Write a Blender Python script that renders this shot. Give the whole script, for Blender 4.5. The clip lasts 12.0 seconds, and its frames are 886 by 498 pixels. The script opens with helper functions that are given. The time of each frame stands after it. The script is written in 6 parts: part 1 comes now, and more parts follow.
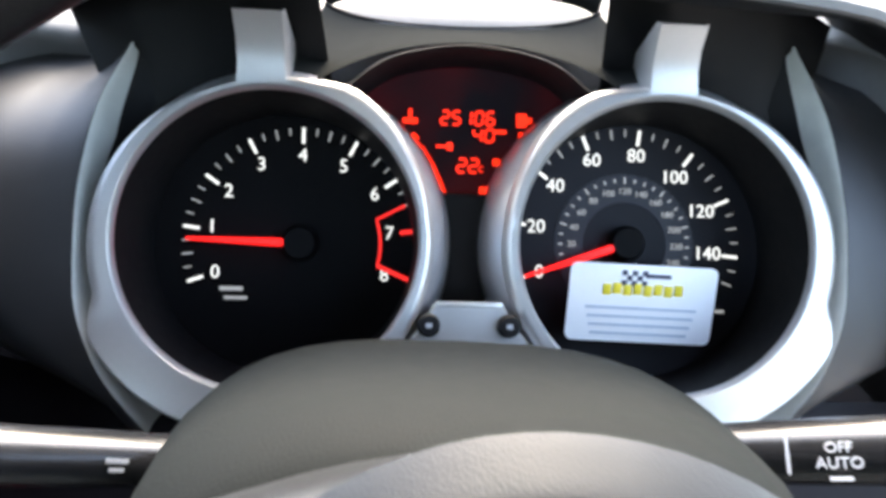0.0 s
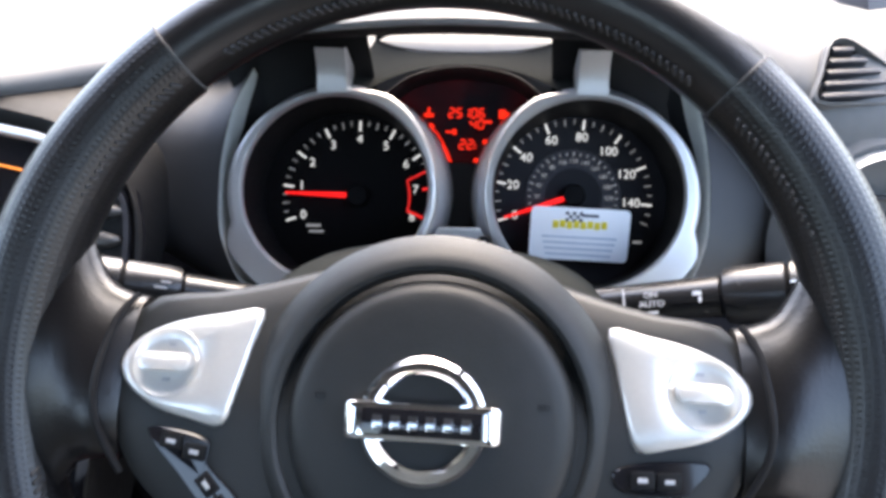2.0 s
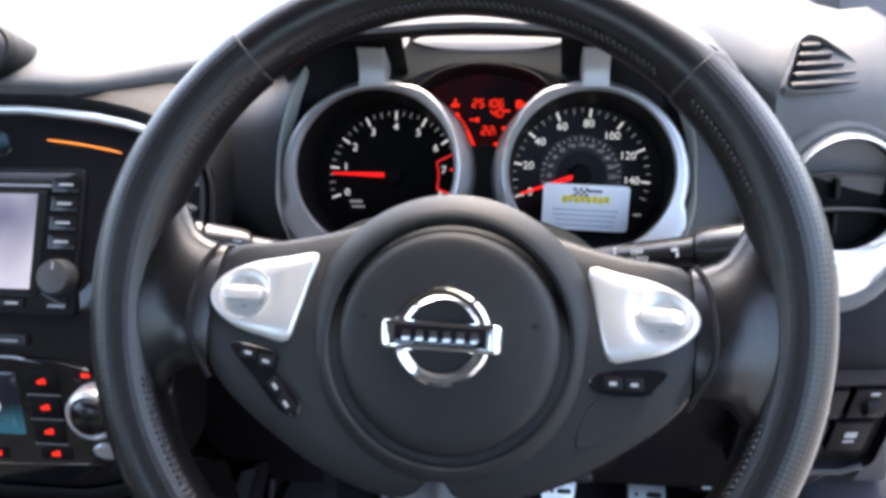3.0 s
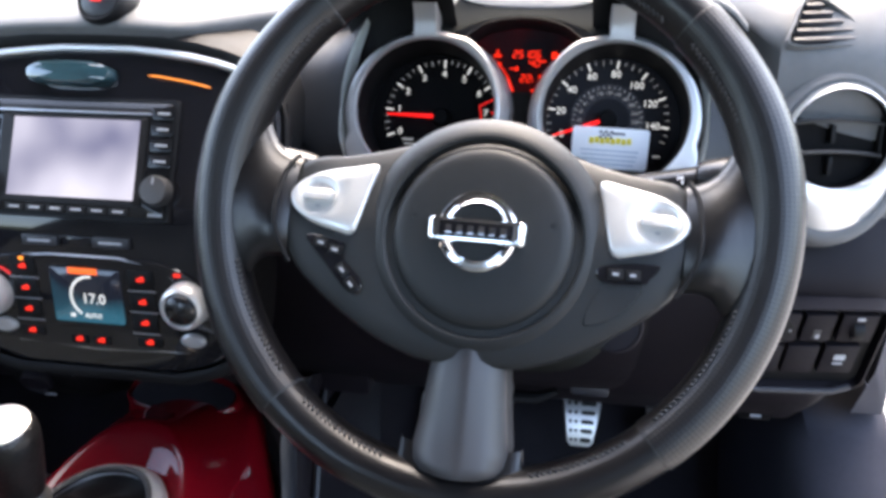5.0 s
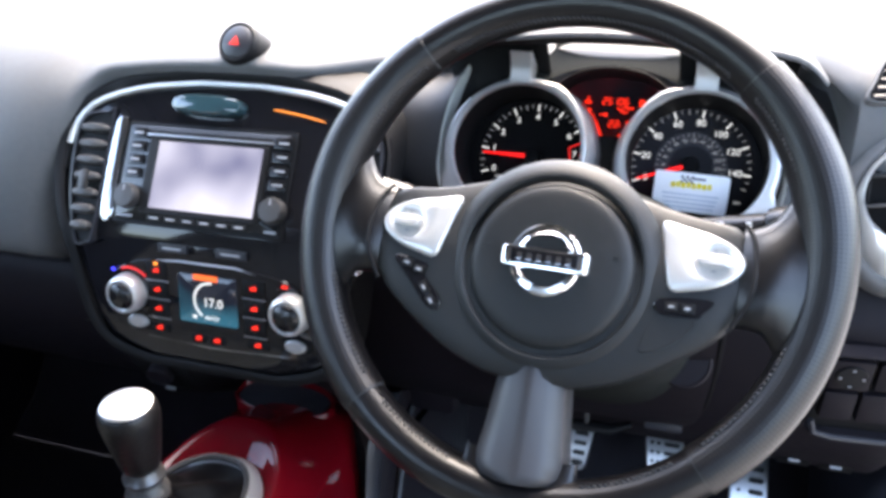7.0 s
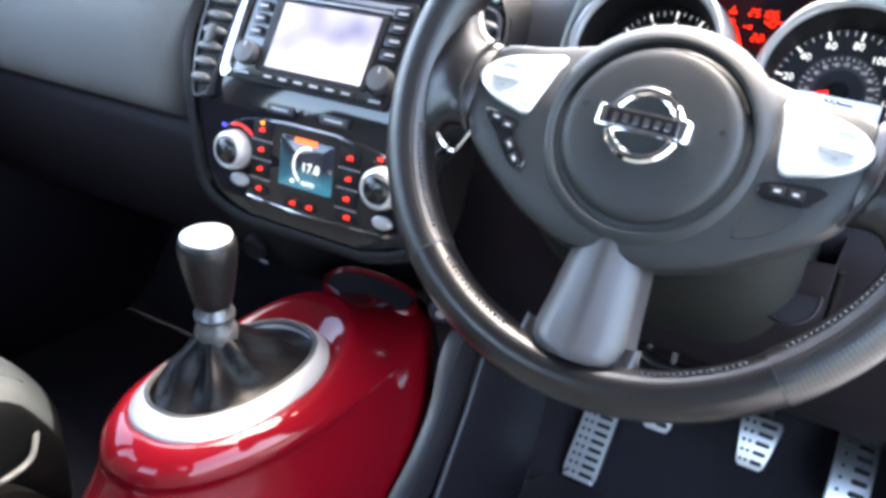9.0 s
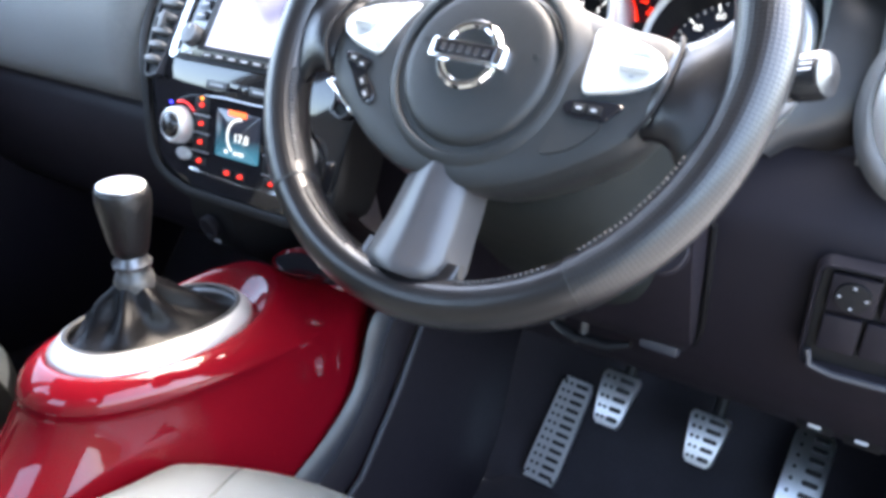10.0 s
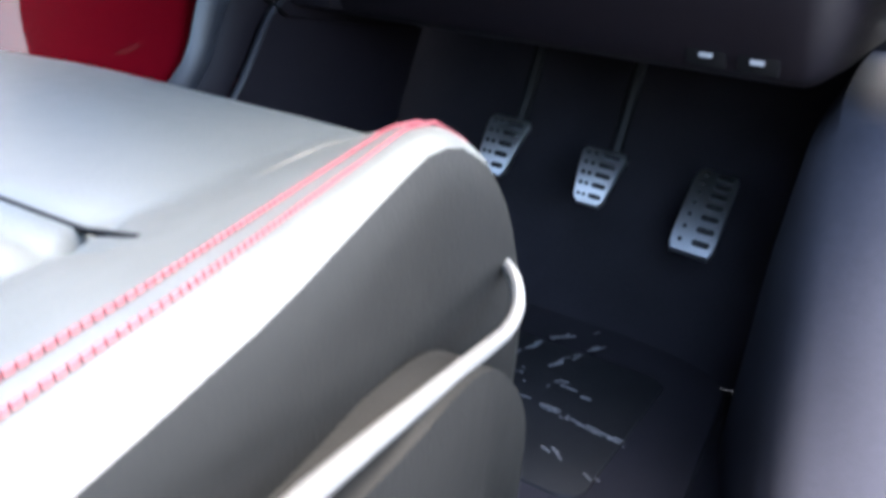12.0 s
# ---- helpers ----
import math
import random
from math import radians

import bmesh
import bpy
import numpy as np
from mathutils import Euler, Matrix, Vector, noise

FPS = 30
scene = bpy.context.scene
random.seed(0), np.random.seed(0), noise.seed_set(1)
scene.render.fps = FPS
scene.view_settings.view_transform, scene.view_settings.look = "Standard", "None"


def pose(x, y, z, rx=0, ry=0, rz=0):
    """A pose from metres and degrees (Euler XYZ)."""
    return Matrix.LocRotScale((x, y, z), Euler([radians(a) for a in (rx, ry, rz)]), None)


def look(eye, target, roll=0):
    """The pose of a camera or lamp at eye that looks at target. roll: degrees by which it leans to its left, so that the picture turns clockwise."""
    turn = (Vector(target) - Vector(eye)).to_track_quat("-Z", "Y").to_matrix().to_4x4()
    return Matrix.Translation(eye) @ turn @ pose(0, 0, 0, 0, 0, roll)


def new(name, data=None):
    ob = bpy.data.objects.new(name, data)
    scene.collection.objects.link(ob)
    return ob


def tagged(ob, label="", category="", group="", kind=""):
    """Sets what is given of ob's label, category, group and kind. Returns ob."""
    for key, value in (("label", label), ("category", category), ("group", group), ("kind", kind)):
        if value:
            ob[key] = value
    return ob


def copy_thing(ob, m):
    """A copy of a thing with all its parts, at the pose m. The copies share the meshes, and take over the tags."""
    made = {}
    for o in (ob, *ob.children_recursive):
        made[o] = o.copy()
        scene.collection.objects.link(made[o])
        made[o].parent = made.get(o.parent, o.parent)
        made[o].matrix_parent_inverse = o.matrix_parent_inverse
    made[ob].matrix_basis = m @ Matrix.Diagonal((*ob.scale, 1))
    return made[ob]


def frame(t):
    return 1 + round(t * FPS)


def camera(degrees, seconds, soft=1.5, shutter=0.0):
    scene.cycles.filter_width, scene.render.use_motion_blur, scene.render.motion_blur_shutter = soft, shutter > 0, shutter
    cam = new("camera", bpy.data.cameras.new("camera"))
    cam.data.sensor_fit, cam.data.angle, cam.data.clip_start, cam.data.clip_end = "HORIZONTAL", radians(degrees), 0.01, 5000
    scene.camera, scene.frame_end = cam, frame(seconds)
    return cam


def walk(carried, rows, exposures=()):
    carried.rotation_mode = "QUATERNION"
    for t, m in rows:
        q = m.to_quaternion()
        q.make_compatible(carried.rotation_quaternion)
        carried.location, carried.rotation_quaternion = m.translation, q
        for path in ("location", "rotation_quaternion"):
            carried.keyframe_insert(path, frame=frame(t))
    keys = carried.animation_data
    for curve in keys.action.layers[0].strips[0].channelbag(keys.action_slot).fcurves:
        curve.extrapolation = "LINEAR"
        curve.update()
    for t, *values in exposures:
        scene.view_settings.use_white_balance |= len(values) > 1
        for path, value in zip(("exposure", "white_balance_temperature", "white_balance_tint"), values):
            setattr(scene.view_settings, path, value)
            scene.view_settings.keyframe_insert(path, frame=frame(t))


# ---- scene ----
# ---- camera ----
cam = camera(58.1, 12.0, soft=3.6, shutter=0.3)
PATH = [
    (0, (-0.02, -0.064, 0.791), (0.076, 1.763, -0.017), 2.4),
    (0.5, (-0.008, -0.123, 0.801), (0.022, 1.716, 0.016), 2.1),
    (1, (0.0, -0.162, 0.814), (-0.021, 1.674, 0.022), 1.6),
    (1.5, (0.012, -0.202, 0.823), (-0.058, 1.629, 0.02), 0.9),
    (2, (0.024, -0.244, 0.832), (-0.093, 1.585, 0.032), -0.1),
    (2.5, (0.033, -0.287, 0.84), (-0.146, 1.535, 0.035), -1.0),
    (3, (0.041, -0.327, 0.846), (-0.175, 1.493, 0.045), -1.3),
    (3.5, (0.043, -0.363, 0.85), (-0.213, 1.454, 0.056), -1.3),
    (3.7, (0.049, -0.377, 0.845), (-0.243, 1.445, 0.075), -1.7),
    (5.3, (0.059, -0.423, 0.852), (-0.259, 1.349, -0.018), -0.8),
    (5.5, (0.064, -0.426, 0.857), (-0.255, 1.349, -0.006), -0.9),
    (6, (0.079, -0.439, 0.865), (-0.277, 1.339, 0.02), -1.3),
    (6.5, (0.085, -0.453, 0.871), (-0.398, 1.312, 0.065), -1.8),
    (7, (0.089, -0.465, 0.863), (-0.506, 1.282, 0.092), -0.9),
    (7.5, (0.089, -0.477, 0.849), (-0.61, 1.245, 0.108), 0.2),
    (7.7, (0.089, -0.48, 0.837), (-0.647, 1.225, 0.093), 1.0),
    (9.3, (0.155, -0.444, 0.755), (-0.772, 1.132, -0.056), 4.7),
    (9.5, (0.191, -0.436, 0.74), (-0.774, 1.135, -0.034), 4.8),
    (10, (0.274, -0.429, 0.721), (-0.772, 1.126, 0.023), 4.0),
    (10.5, (0.294, -0.421, 0.651), (-0.822, 1.071, -0.076), 3.6),
    (11, (0.299, -0.392, 0.562), (-0.715, 1.17, -0.166), 4.8),
    (11.5, (0.329, -0.36, 0.481), (-0.584, 1.28, -0.21), 5.2),
    (12, (0.362, -0.364, 0.4), (-0.556, 1.266, -0.306), 6.1),
]
walk(cam, [(t, look(eye, target, roll)) for t, eye, target, roll in PATH], exposures=[(0, 4.38, 7000, 6), (1.5, 3.92, 7000, 9), (3.5, 3.62, 6900, 12), (5.5, 3.97, 7000, 10), (7.5, 4.18, 6900, 10), (9.5, 5.0, 6900, 8), (11, 4.85, 6700, 10), (11.5, 5.05, 6600, 10), (12, 4.6, 6400, 8)])

# ---- light ----
world = bpy.data.worlds.new("overcast_sky")
scene.world = world
world.use_nodes = True
wn = world.node_tree
sky = wn.nodes.new("ShaderNodeTexSky")
sky.sky_type, sky.sun_disc = "NISHITA", False
sky.sun_elevation, sky.sun_rotation = radians(58), radians(10)
sky.air_density, sky.dust_density, sky.ozone_density = 1.0, 4.0, 1.0
wn.links.new(sky.outputs["Color"], wn.nodes["Background"].inputs["Color"])
wn.nodes["Background"].inputs["Strength"].default_value = 0.15
sun = new("sun", bpy.data.lights.new("sun", "SUN"))
sun.data.energy, sun.data.angle, sun.data.color = 0.14, radians(60), (1.0, 1.0, 0.99)
sun.matrix_basis = pose(0, 0, 6, 18, 0, 170)


# ---- materials ----
def mat(name, color, rough=0.5, metal=0.0, var=0.12, grain=60.0, bump=0.0, bump_scale=900.0, coat=0.0, spec=0.5):
    """A surface with large stains and fine grain, in metres."""
    m = bpy.data.materials.new(name)
    m.use_nodes = True
    nt = m.node_tree
    b = nt.nodes["Principled BSDF"]
    b.inputs["Metallic"].default_value = metal
    b.inputs["Coat Weight"].default_value = coat
    b.inputs["Coat Roughness"].default_value = 0.04
    b.inputs["Specular IOR Level"].default_value = spec
    tc = nt.nodes.new("ShaderNodeTexCoord")
    big, fine = nt.nodes.new("ShaderNodeTexNoise"), nt.nodes.new("ShaderNodeTexNoise")
    big.inputs["Scale"].default_value, fine.inputs["Scale"].default_value = grain * 0.2, grain * 6
    big.inputs["Detail"].default_value, fine.inputs["Detail"].default_value = 4, 2
    mix = nt.nodes.new("ShaderNodeMath")
    mix.operation = "MULTIPLY_ADD"
    mix.inputs[1].default_value = 0.6
    for t in (big, fine):
        nt.links.new(tc.outputs["Object"], t.inputs["Vector"])
    half = nt.nodes.new("ShaderNodeMath")
    half.operation = "MULTIPLY"
    half.inputs[1].default_value = 0.4
    nt.links.new(fine.outputs["Fac"], half.inputs[0])
    nt.links.new(big.outputs["Fac"], mix.inputs[0])
    nt.links.new(half.outputs[0], mix.inputs[2])
    ramp = nt.nodes.new("ShaderNodeValToRGB")
    lo, hi = [c * (1 - var) for c in color], [min(1, c * (1 + var)) for c in color]
    ramp.color_ramp.elements[0].position, ramp.color_ramp.elements[1].position = 0.3, 0.7
    ramp.color_ramp.elements[0].color, ramp.color_ramp.elements[1].color = (*lo, 1), (*hi, 1)
    nt.links.new(mix.outputs[0], ramp.inputs[0])
    nt.links.new(ramp.outputs[0], b.inputs["Base Color"])
    rr = nt.nodes.new("ShaderNodeMapRange")
    rr.inputs[1].default_value, rr.inputs[2].default_value = 0.3, 0.7
    rr.inputs[3].default_value, rr.inputs[4].default_value = max(0.02, rough * 0.88), min(1, rough * 1.12)
    nt.links.new(mix.outputs[0], rr.inputs[0])
    nt.links.new(rr.outputs[0], b.inputs["Roughness"])
    if bump:
        v = nt.nodes.new("ShaderNodeTexVoronoi")
        v.inputs["Scale"].default_value = bump_scale
        nt.links.new(tc.outputs["Object"], v.inputs["Vector"])
        bn = nt.nodes.new("ShaderNodeBump")
        bn.inputs["Strength"].default_value, bn.inputs["Distance"].default_value = bump, 0.0006
        nt.links.new(v.outputs["Distance"], bn.inputs["Height"])
        nt.links.new(bn.outputs[0], b.inputs["Normal"])
    return m


def glow(name, color, strength):
    m = bpy.data.materials.new(name)
    m.use_nodes = True
    b = m.node_tree.nodes["Principled BSDF"]
    b.inputs["Base Color"].default_value = (*[c * 0.3 for c in color], 1)
    b.inputs["Emission Color"].default_value, b.inputs["Emission Strength"].default_value = (*color, 1), strength * 0.16
    return m


def perforated(name, color, rough):
    """Leather with rows of small punched holes."""
    m = mat(name, color, rough, var=0.15, bump=0.25, bump_scale=700)
    nt = m.node_tree
    b = nt.nodes["Principled BSDF"]
    uv = nt.nodes.new("ShaderNodeUVMap")
    v = nt.nodes.new("ShaderNodeTexVoronoi")
    v.inputs["Scale"].default_value, v.inputs["Randomness"].default_value = 1.0, 0.0
    nt.links.new(uv.outputs[0], v.inputs["Vector"])
    r = nt.nodes.new("ShaderNodeMapRange")
    r.inputs[1].default_value, r.inputs[2].default_value = 0.16, 0.36
    nt.links.new(v.outputs["Distance"], r.inputs[0])
    bn = nt.nodes.new("ShaderNodeBump")
    bn.inputs["Strength"].default_value, bn.inputs["Distance"].default_value = 0.3, 0.0005
    nt.links.new(r.outputs[0], bn.inputs["Height"])
    nt.links.new(bn.outputs[0], b.inputs["Normal"])
    return m


# charcoal plastic made paler: windscreen light on the top pad is in this colour
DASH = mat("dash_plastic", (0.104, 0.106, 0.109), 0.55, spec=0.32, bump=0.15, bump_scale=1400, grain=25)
# dash plastic darkened for the visor's shadow over the shelf
HOOD = mat("shaded_shelf_plastic", (0.015, 0.0158, 0.0155), 0.9, spec=0.0, bump=0.1, bump_scale=1400, grain=25)
# both are dash plastic: cheek darkened for its shade, flank paled for window light
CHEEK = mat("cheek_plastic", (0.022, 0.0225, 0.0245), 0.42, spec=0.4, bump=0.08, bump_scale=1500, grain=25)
FLANK = mat("flank_painted_light", (0.36, 0.37, 0.35), 0.45, bump=0.08, bump_scale=1500, grain=25)
KNOB = mat("knob_leather", (0.0040, 0.0038, 0.0042), 0.36, bump=0.55, bump_scale=330, grain=60, spec=0.35)
INSERT = mat("insert_silver", (0.60, 0.597, 0.585), 0.32, metal=0.62, var=0.04, grain=90)
KICK = mat("scuffed_sill_plastic", (0.0290, 0.0290, 0.0370), 0.8, spec=0.1, var=0.2, bump=0.2, bump_scale=900, grain=25)
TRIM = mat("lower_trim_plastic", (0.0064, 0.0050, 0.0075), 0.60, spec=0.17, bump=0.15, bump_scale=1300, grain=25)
SHELL = mat("binnacle_plastic", (0.017, 0.018, 0.023), 0.40, spec=0.45, bump=0.12, bump_scale=1500, grain=25)
HUB = mat("hub_plastic", (0.0147, 0.0158, 0.0165), 0.45, spec=0.28, bump=0.12, bump_scale=1500, grain=30)
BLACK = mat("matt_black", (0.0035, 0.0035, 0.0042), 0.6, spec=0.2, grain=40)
# lighter and bluer than the other dial: its reflections put into the colour
SPEEDFACE = mat("reflection_tinted_face", (0.0095, 0.0093, 0.0125), 0.6, spec=0.2, grain=40)
COLUMN = mat("column_plastic", (0.0102, 0.0117, 0.0114), 0.7, spec=0.06, bump=0.15, bump_scale=1300, grain=25)
RADIO = mat("radio_plastic", (0.0065, 0.0065, 0.0075), 0.22, spec=0.5, grain=40)
FACE = mat("gauge_face", (0.0025, 0.0023, 0.0028), 0.7, spec=0.12, grain=40)
GLOSS = mat("piano_black", (0.008, 0.008, 0.010), 0.06, var=0.05, coat=0.1, spec=0.38, grain=10)
SILVER = mat("silver_paint", (0.47, 0.47, 0.472), 0.38, metal=0.7, var=0.04, grain=90)
DULL = mat("dull_silver", (0.42, 0.43, 0.46), 0.36, metal=0.7, var=0.06, grain=90)
CHROME = mat("chrome", (0.86, 0.86, 0.87), 0.07, metal=1.0, var=0.03, grain=30)
ALLOY = mat("brushed_alloy", (0.70, 0.70, 0.70), 0.38, metal=1.0, var=0.08, grain=120)
LEATHER = mat("wheel_leather", (0.0036, 0.0033, 0.0040), 0.31, var=0.15, bump=0.10, bump_scale=700, grain=35, spec=0.5)
PERF = perforated("perforated_leather", (0.0036, 0.0033, 0.0040), 0.33)
PERF.node_tree.nodes["Principled BSDF"].inputs["Specular IOR Level"].default_value = 0.5
THREAD = mat("black_thread", (0.05, 0.05, 0.052), 0.7, grain=200)
STITCH = mat("dark_stitch_thread", (0.026, 0.026, 0.028), 0.5, grain=200)
STALK = mat("stalk_plastic", (0.013, 0.013, 0.014), 0.26, spec=0.6, grain=40)
VANE = mat("vent_vane_plastic", (0.035, 0.034, 0.034), 0.4, grain=40)
PLATE = mat("polished_nickel", (0.55, 0.55, 0.56), 0.15, metal=1.0, grain=60)
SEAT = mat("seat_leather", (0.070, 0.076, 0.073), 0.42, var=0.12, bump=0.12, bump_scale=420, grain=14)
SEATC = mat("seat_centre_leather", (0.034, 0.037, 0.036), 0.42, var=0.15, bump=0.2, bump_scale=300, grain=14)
# side copy of the seat leather, darkened to stand in for shade there
SEATSIDE = mat("shaded_seat_side", (0.0052, 0.0052, 0.0048), 0.55, var=0.12, bump=0.15, bump_scale=420, grain=14, spec=0.13)
REDTHREAD = mat("red_thread", (0.18, 0.024, 0.034), 0.6, grain=150)
RED = mat("red_metallic_lacquer", (0.090, 0.0010, 0.0040), 0.50, metal=0.0, var=0.05, grain=300, coat=0.6, spec=0.02)
RUBBER = mat("rubber", (0.006, 0.006, 0.007), 0.6, bump=0.2, bump_scale=900)
CARPET = mat("carpet", (0.0165, 0.0150, 0.0185), 0.95, var=0.35, bump=0.6, bump_scale=500, grain=60, spec=0.15)
DUST = mat("dried_mud", (0.16, 0.155, 0.155), 0.9, var=0.3, grain=120)
BOOT = mat("boot_leather", (0.0020, 0.0019, 0.0024), 0.42, var=0.25, bump=0.1, bump_scale=600, spec=0.12)
CARD = mat("white_card", (0.86, 0.88, 0.92), 0.5, var=0.02)
YELLOW = mat("yellow_print", (0.75, 0.62, 0.03), 0.5)
INK = mat("dark_print", (0.03, 0.04, 0.08), 0.5)
GREYINK = mat("blue_grey_print", (0.45, 0.52, 0.62), 0.5)
WHITE = mat("white_print", (0.85, 0.86, 0.88), 0.5, var=0.03)
GREYTICK = mat("grey_print", (0.33, 0.34, 0.36), 0.5, var=0.03)
REDPRINT = glow("lit_red_print", (0.75, 0.02, 0.02), 0.55)
NEEDLE = glow("lit_red_needle", (1.0, 0.012, 0.012), 0.62)
LCDRED = glow("red_segment_light", (1.0, 0.022, 0.003), 0.6)
WHITELIT = glow("lit_white_print", (0.9, 0.92, 0.95), 0.42)
GREYLIT = glow("lit_grey_print", (0.6, 0.62, 0.66), 0.18)
REDLIT = glow("red_button_light", (1.0, 0.03, 0.012), 0.5)
ORANGE = glow("orange_light", (1.0, 0.30, 0.03), 0.8)
BLUEDOT = glow("blue_light", (0.05, 0.05, 1.0), 1.0)
LINER = mat("headlining", (0.055, 0.055, 0.054), 0.95, grain=30)
FARTREES = mat("unseen_tree_ring", (0.06, 0.075, 0.05), 0.95, var=0.5, grain=1.5)
TARMAC = mat("paved_ground", (0.22, 0.22, 0.216), 0.9, var=0.25, grain=8)


def screen_mat(name, low, high, strength, rough=0.06, scale=12.0, fade=0.0, middle=0.0):
    """A lit liquid-crystal screen: soft pale patches behind a glossy sheet; fade: brighter downwards, per metre from the middle."""
    m = bpy.data.materials.new(name)
    m.use_nodes = True
    nt = m.node_tree
    b = nt.nodes["Principled BSDF"]
    b.inputs["Base Color"].default_value, b.inputs["Roughness"].default_value = (0.008, 0.008, 0.010, 1), rough
    tc, n, r = nt.nodes.new("ShaderNodeTexCoord"), nt.nodes.new("ShaderNodeTexNoise"), nt.nodes.new("ShaderNodeValToRGB")
    n.inputs["Scale"].default_value = scale
    r.color_ramp.elements[0].color, r.color_ramp.elements[1].color = (*low, 1), (*high, 1)
    r.color_ramp.elements[0].position, r.color_ramp.elements[1].position = 0.35, 0.65
    nt.links.new(tc.outputs["Object"], n.inputs["Vector"])
    xyz, slope, add = nt.nodes.new("ShaderNodeSeparateXYZ"), nt.nodes.new("ShaderNodeMath"), nt.nodes.new("ShaderNodeMath")
    slope.operation, add.operation = "MULTIPLY_ADD", "ADD"
    slope.inputs[1].default_value, slope.inputs[2].default_value = -fade, fade * middle
    nt.links.new(tc.outputs["Object"], xyz.inputs[0])
    nt.links.new(xyz.outputs["Y"], slope.inputs[0])
    nt.links.new(n.outputs["Fac"], add.inputs[0])
    nt.links.new(slope.outputs[0], add.inputs[1])
    nt.links.new(add.outputs[0], r.inputs[0])
    nt.links.new(r.outputs[0], b.inputs["Emission Color"])
    b.inputs["Emission Strength"].default_value = strength * 0.16
    return m


NAVSCREEN = screen_mat("navigation_screen", (0.20, 0.21, 0.36), (0.80, 0.80, 1.0), 0.50, scale=11)
CLIMSCREEN = screen_mat("climate_screen", (0.012, 0.016, 0.030), (0.035, 0.17, 0.27), 0.36, scale=14, fade=9.0, middle=0.0)
LCDGLASS = screen_mat("red_lit_display", (0.002, 0.0001, 0.0001), (0.034, 0.0006, 0.0006), 0.26, rough=0.35, scale=30)
LCDGLASS.node_tree.nodes["Principled BSDF"].inputs["Specular IOR Level"].default_value = 0.06


# ---- shapes ----
def part(name, bm, material, parent=None, label="", sharp=35, m=None):
    """Links a bmesh as one mesh object under a thing or a part."""
    me = bpy.data.meshes.new(name)
    bmesh.ops.recalc_face_normals(bm, faces=bm.faces)
    bm.to_mesh(me)
    bm.free()
    me.polygons.foreach_set("use_smooth", [True] * len(me.polygons))
    me.set_sharp_from_angle(angle=radians(sharp))
    me.materials.append(material)
    ob = new(name, me)
    ob.parent = parent
    if m is not None:
        ob.matrix_basis = m
    return tagged(ob, label) if label else ob


def thing(name, label, category, m=None, group="", kind=""):
    ob = new(name)
    ob.empty_display_size = 0.02
    if m is not None:
        ob.matrix_basis = m
    return tagged(ob, label, category, group, kind)


def single(name, bm, material, label, category, m=None, group="", kind="", sharp=35):
    return tagged(part(name, bm, material, None, "", sharp, m), label, category, group, kind)


def box(c, s, bevel=0.0, bm=None, m=None):
    bm = bm or bmesh.new()
    got = bmesh.ops.create_cube(bm, size=1, matrix=(m or Matrix()) @ Matrix.Translation(c) @ Matrix.Diagonal((*s, 1)))
    if bevel:
        edges = {e for v in got["verts"] for e in v.link_edges}
        bmesh.ops.bevel(bm, geom=list(edges), offset=bevel, segments=2, affect="EDGES", profile=0.6)
    return bm


def loft(rows, closed=False, bm=None, caps=False):
    """A skin over rows of points; closed joins each row's ends."""
    bm = bm or bmesh.new()
    vs = [[bm.verts.new(p) for p in row] for row in rows]
    n = len(rows[0])
    for a, b in zip(vs, vs[1:]):
        for i in range(n if closed else n - 1):
            j = (i + 1) % n
            bm.faces.new((a[i], a[j], b[j], b[i]))
    if caps:
        bm.faces.new(vs[0])
        bm.faces.new(vs[-1])
    return bm


def lathe(profile, n=48, a0=0.0, a1=360.0, bm=None, m=None):
    """Turns (radius, height) pairs about z."""
    whole = abs(a1 - a0) >= 360
    angles = [radians(a0 + (a1 - a0) * i / n) for i in range(n if whole else n + 1)]
    m = m or Matrix()
    rows = [[m @ Vector((r * math.cos(a), r * math.sin(a), z)) for a in angles] for r, z in profile]
    return loft(rows, whole, bm)


def tube(points, radius, n=12, closed=False, flat=1.0, bm=None, caps=True):
    """A round bar along points; radius a number or one a point."""
    pts = [Vector(p) for p in points]
    k = len(pts)
    rows = []
    up = Vector((0, 0, 1))
    for i, p in enumerate(pts):
        a, b = (pts[i - 1], pts[(i + 1) % k]) if closed else (pts[max(i - 1, 0)], pts[min(i + 1, k - 1)])
        d = (b - a).normalized()
        s = d.cross(up if abs(d.z) < 0.95 else Vector((0, 1, 0))).normalized()
        t = s.cross(d)
        r = radius[i] if isinstance(radius, (list, tuple)) else radius
        rows.append([p + s * (r * math.cos(2 * math.pi * j / n)) + t * (r * flat * math.sin(2 * math.pi * j / n)) for j in range(n)])
    if closed:
        rows.append(rows[0])
    bm = loft(rows, True, bm, caps and not closed)
    if closed:
        bmesh.ops.remove_doubles(bm, verts=bm.verts, dist=1e-6)
    return bm


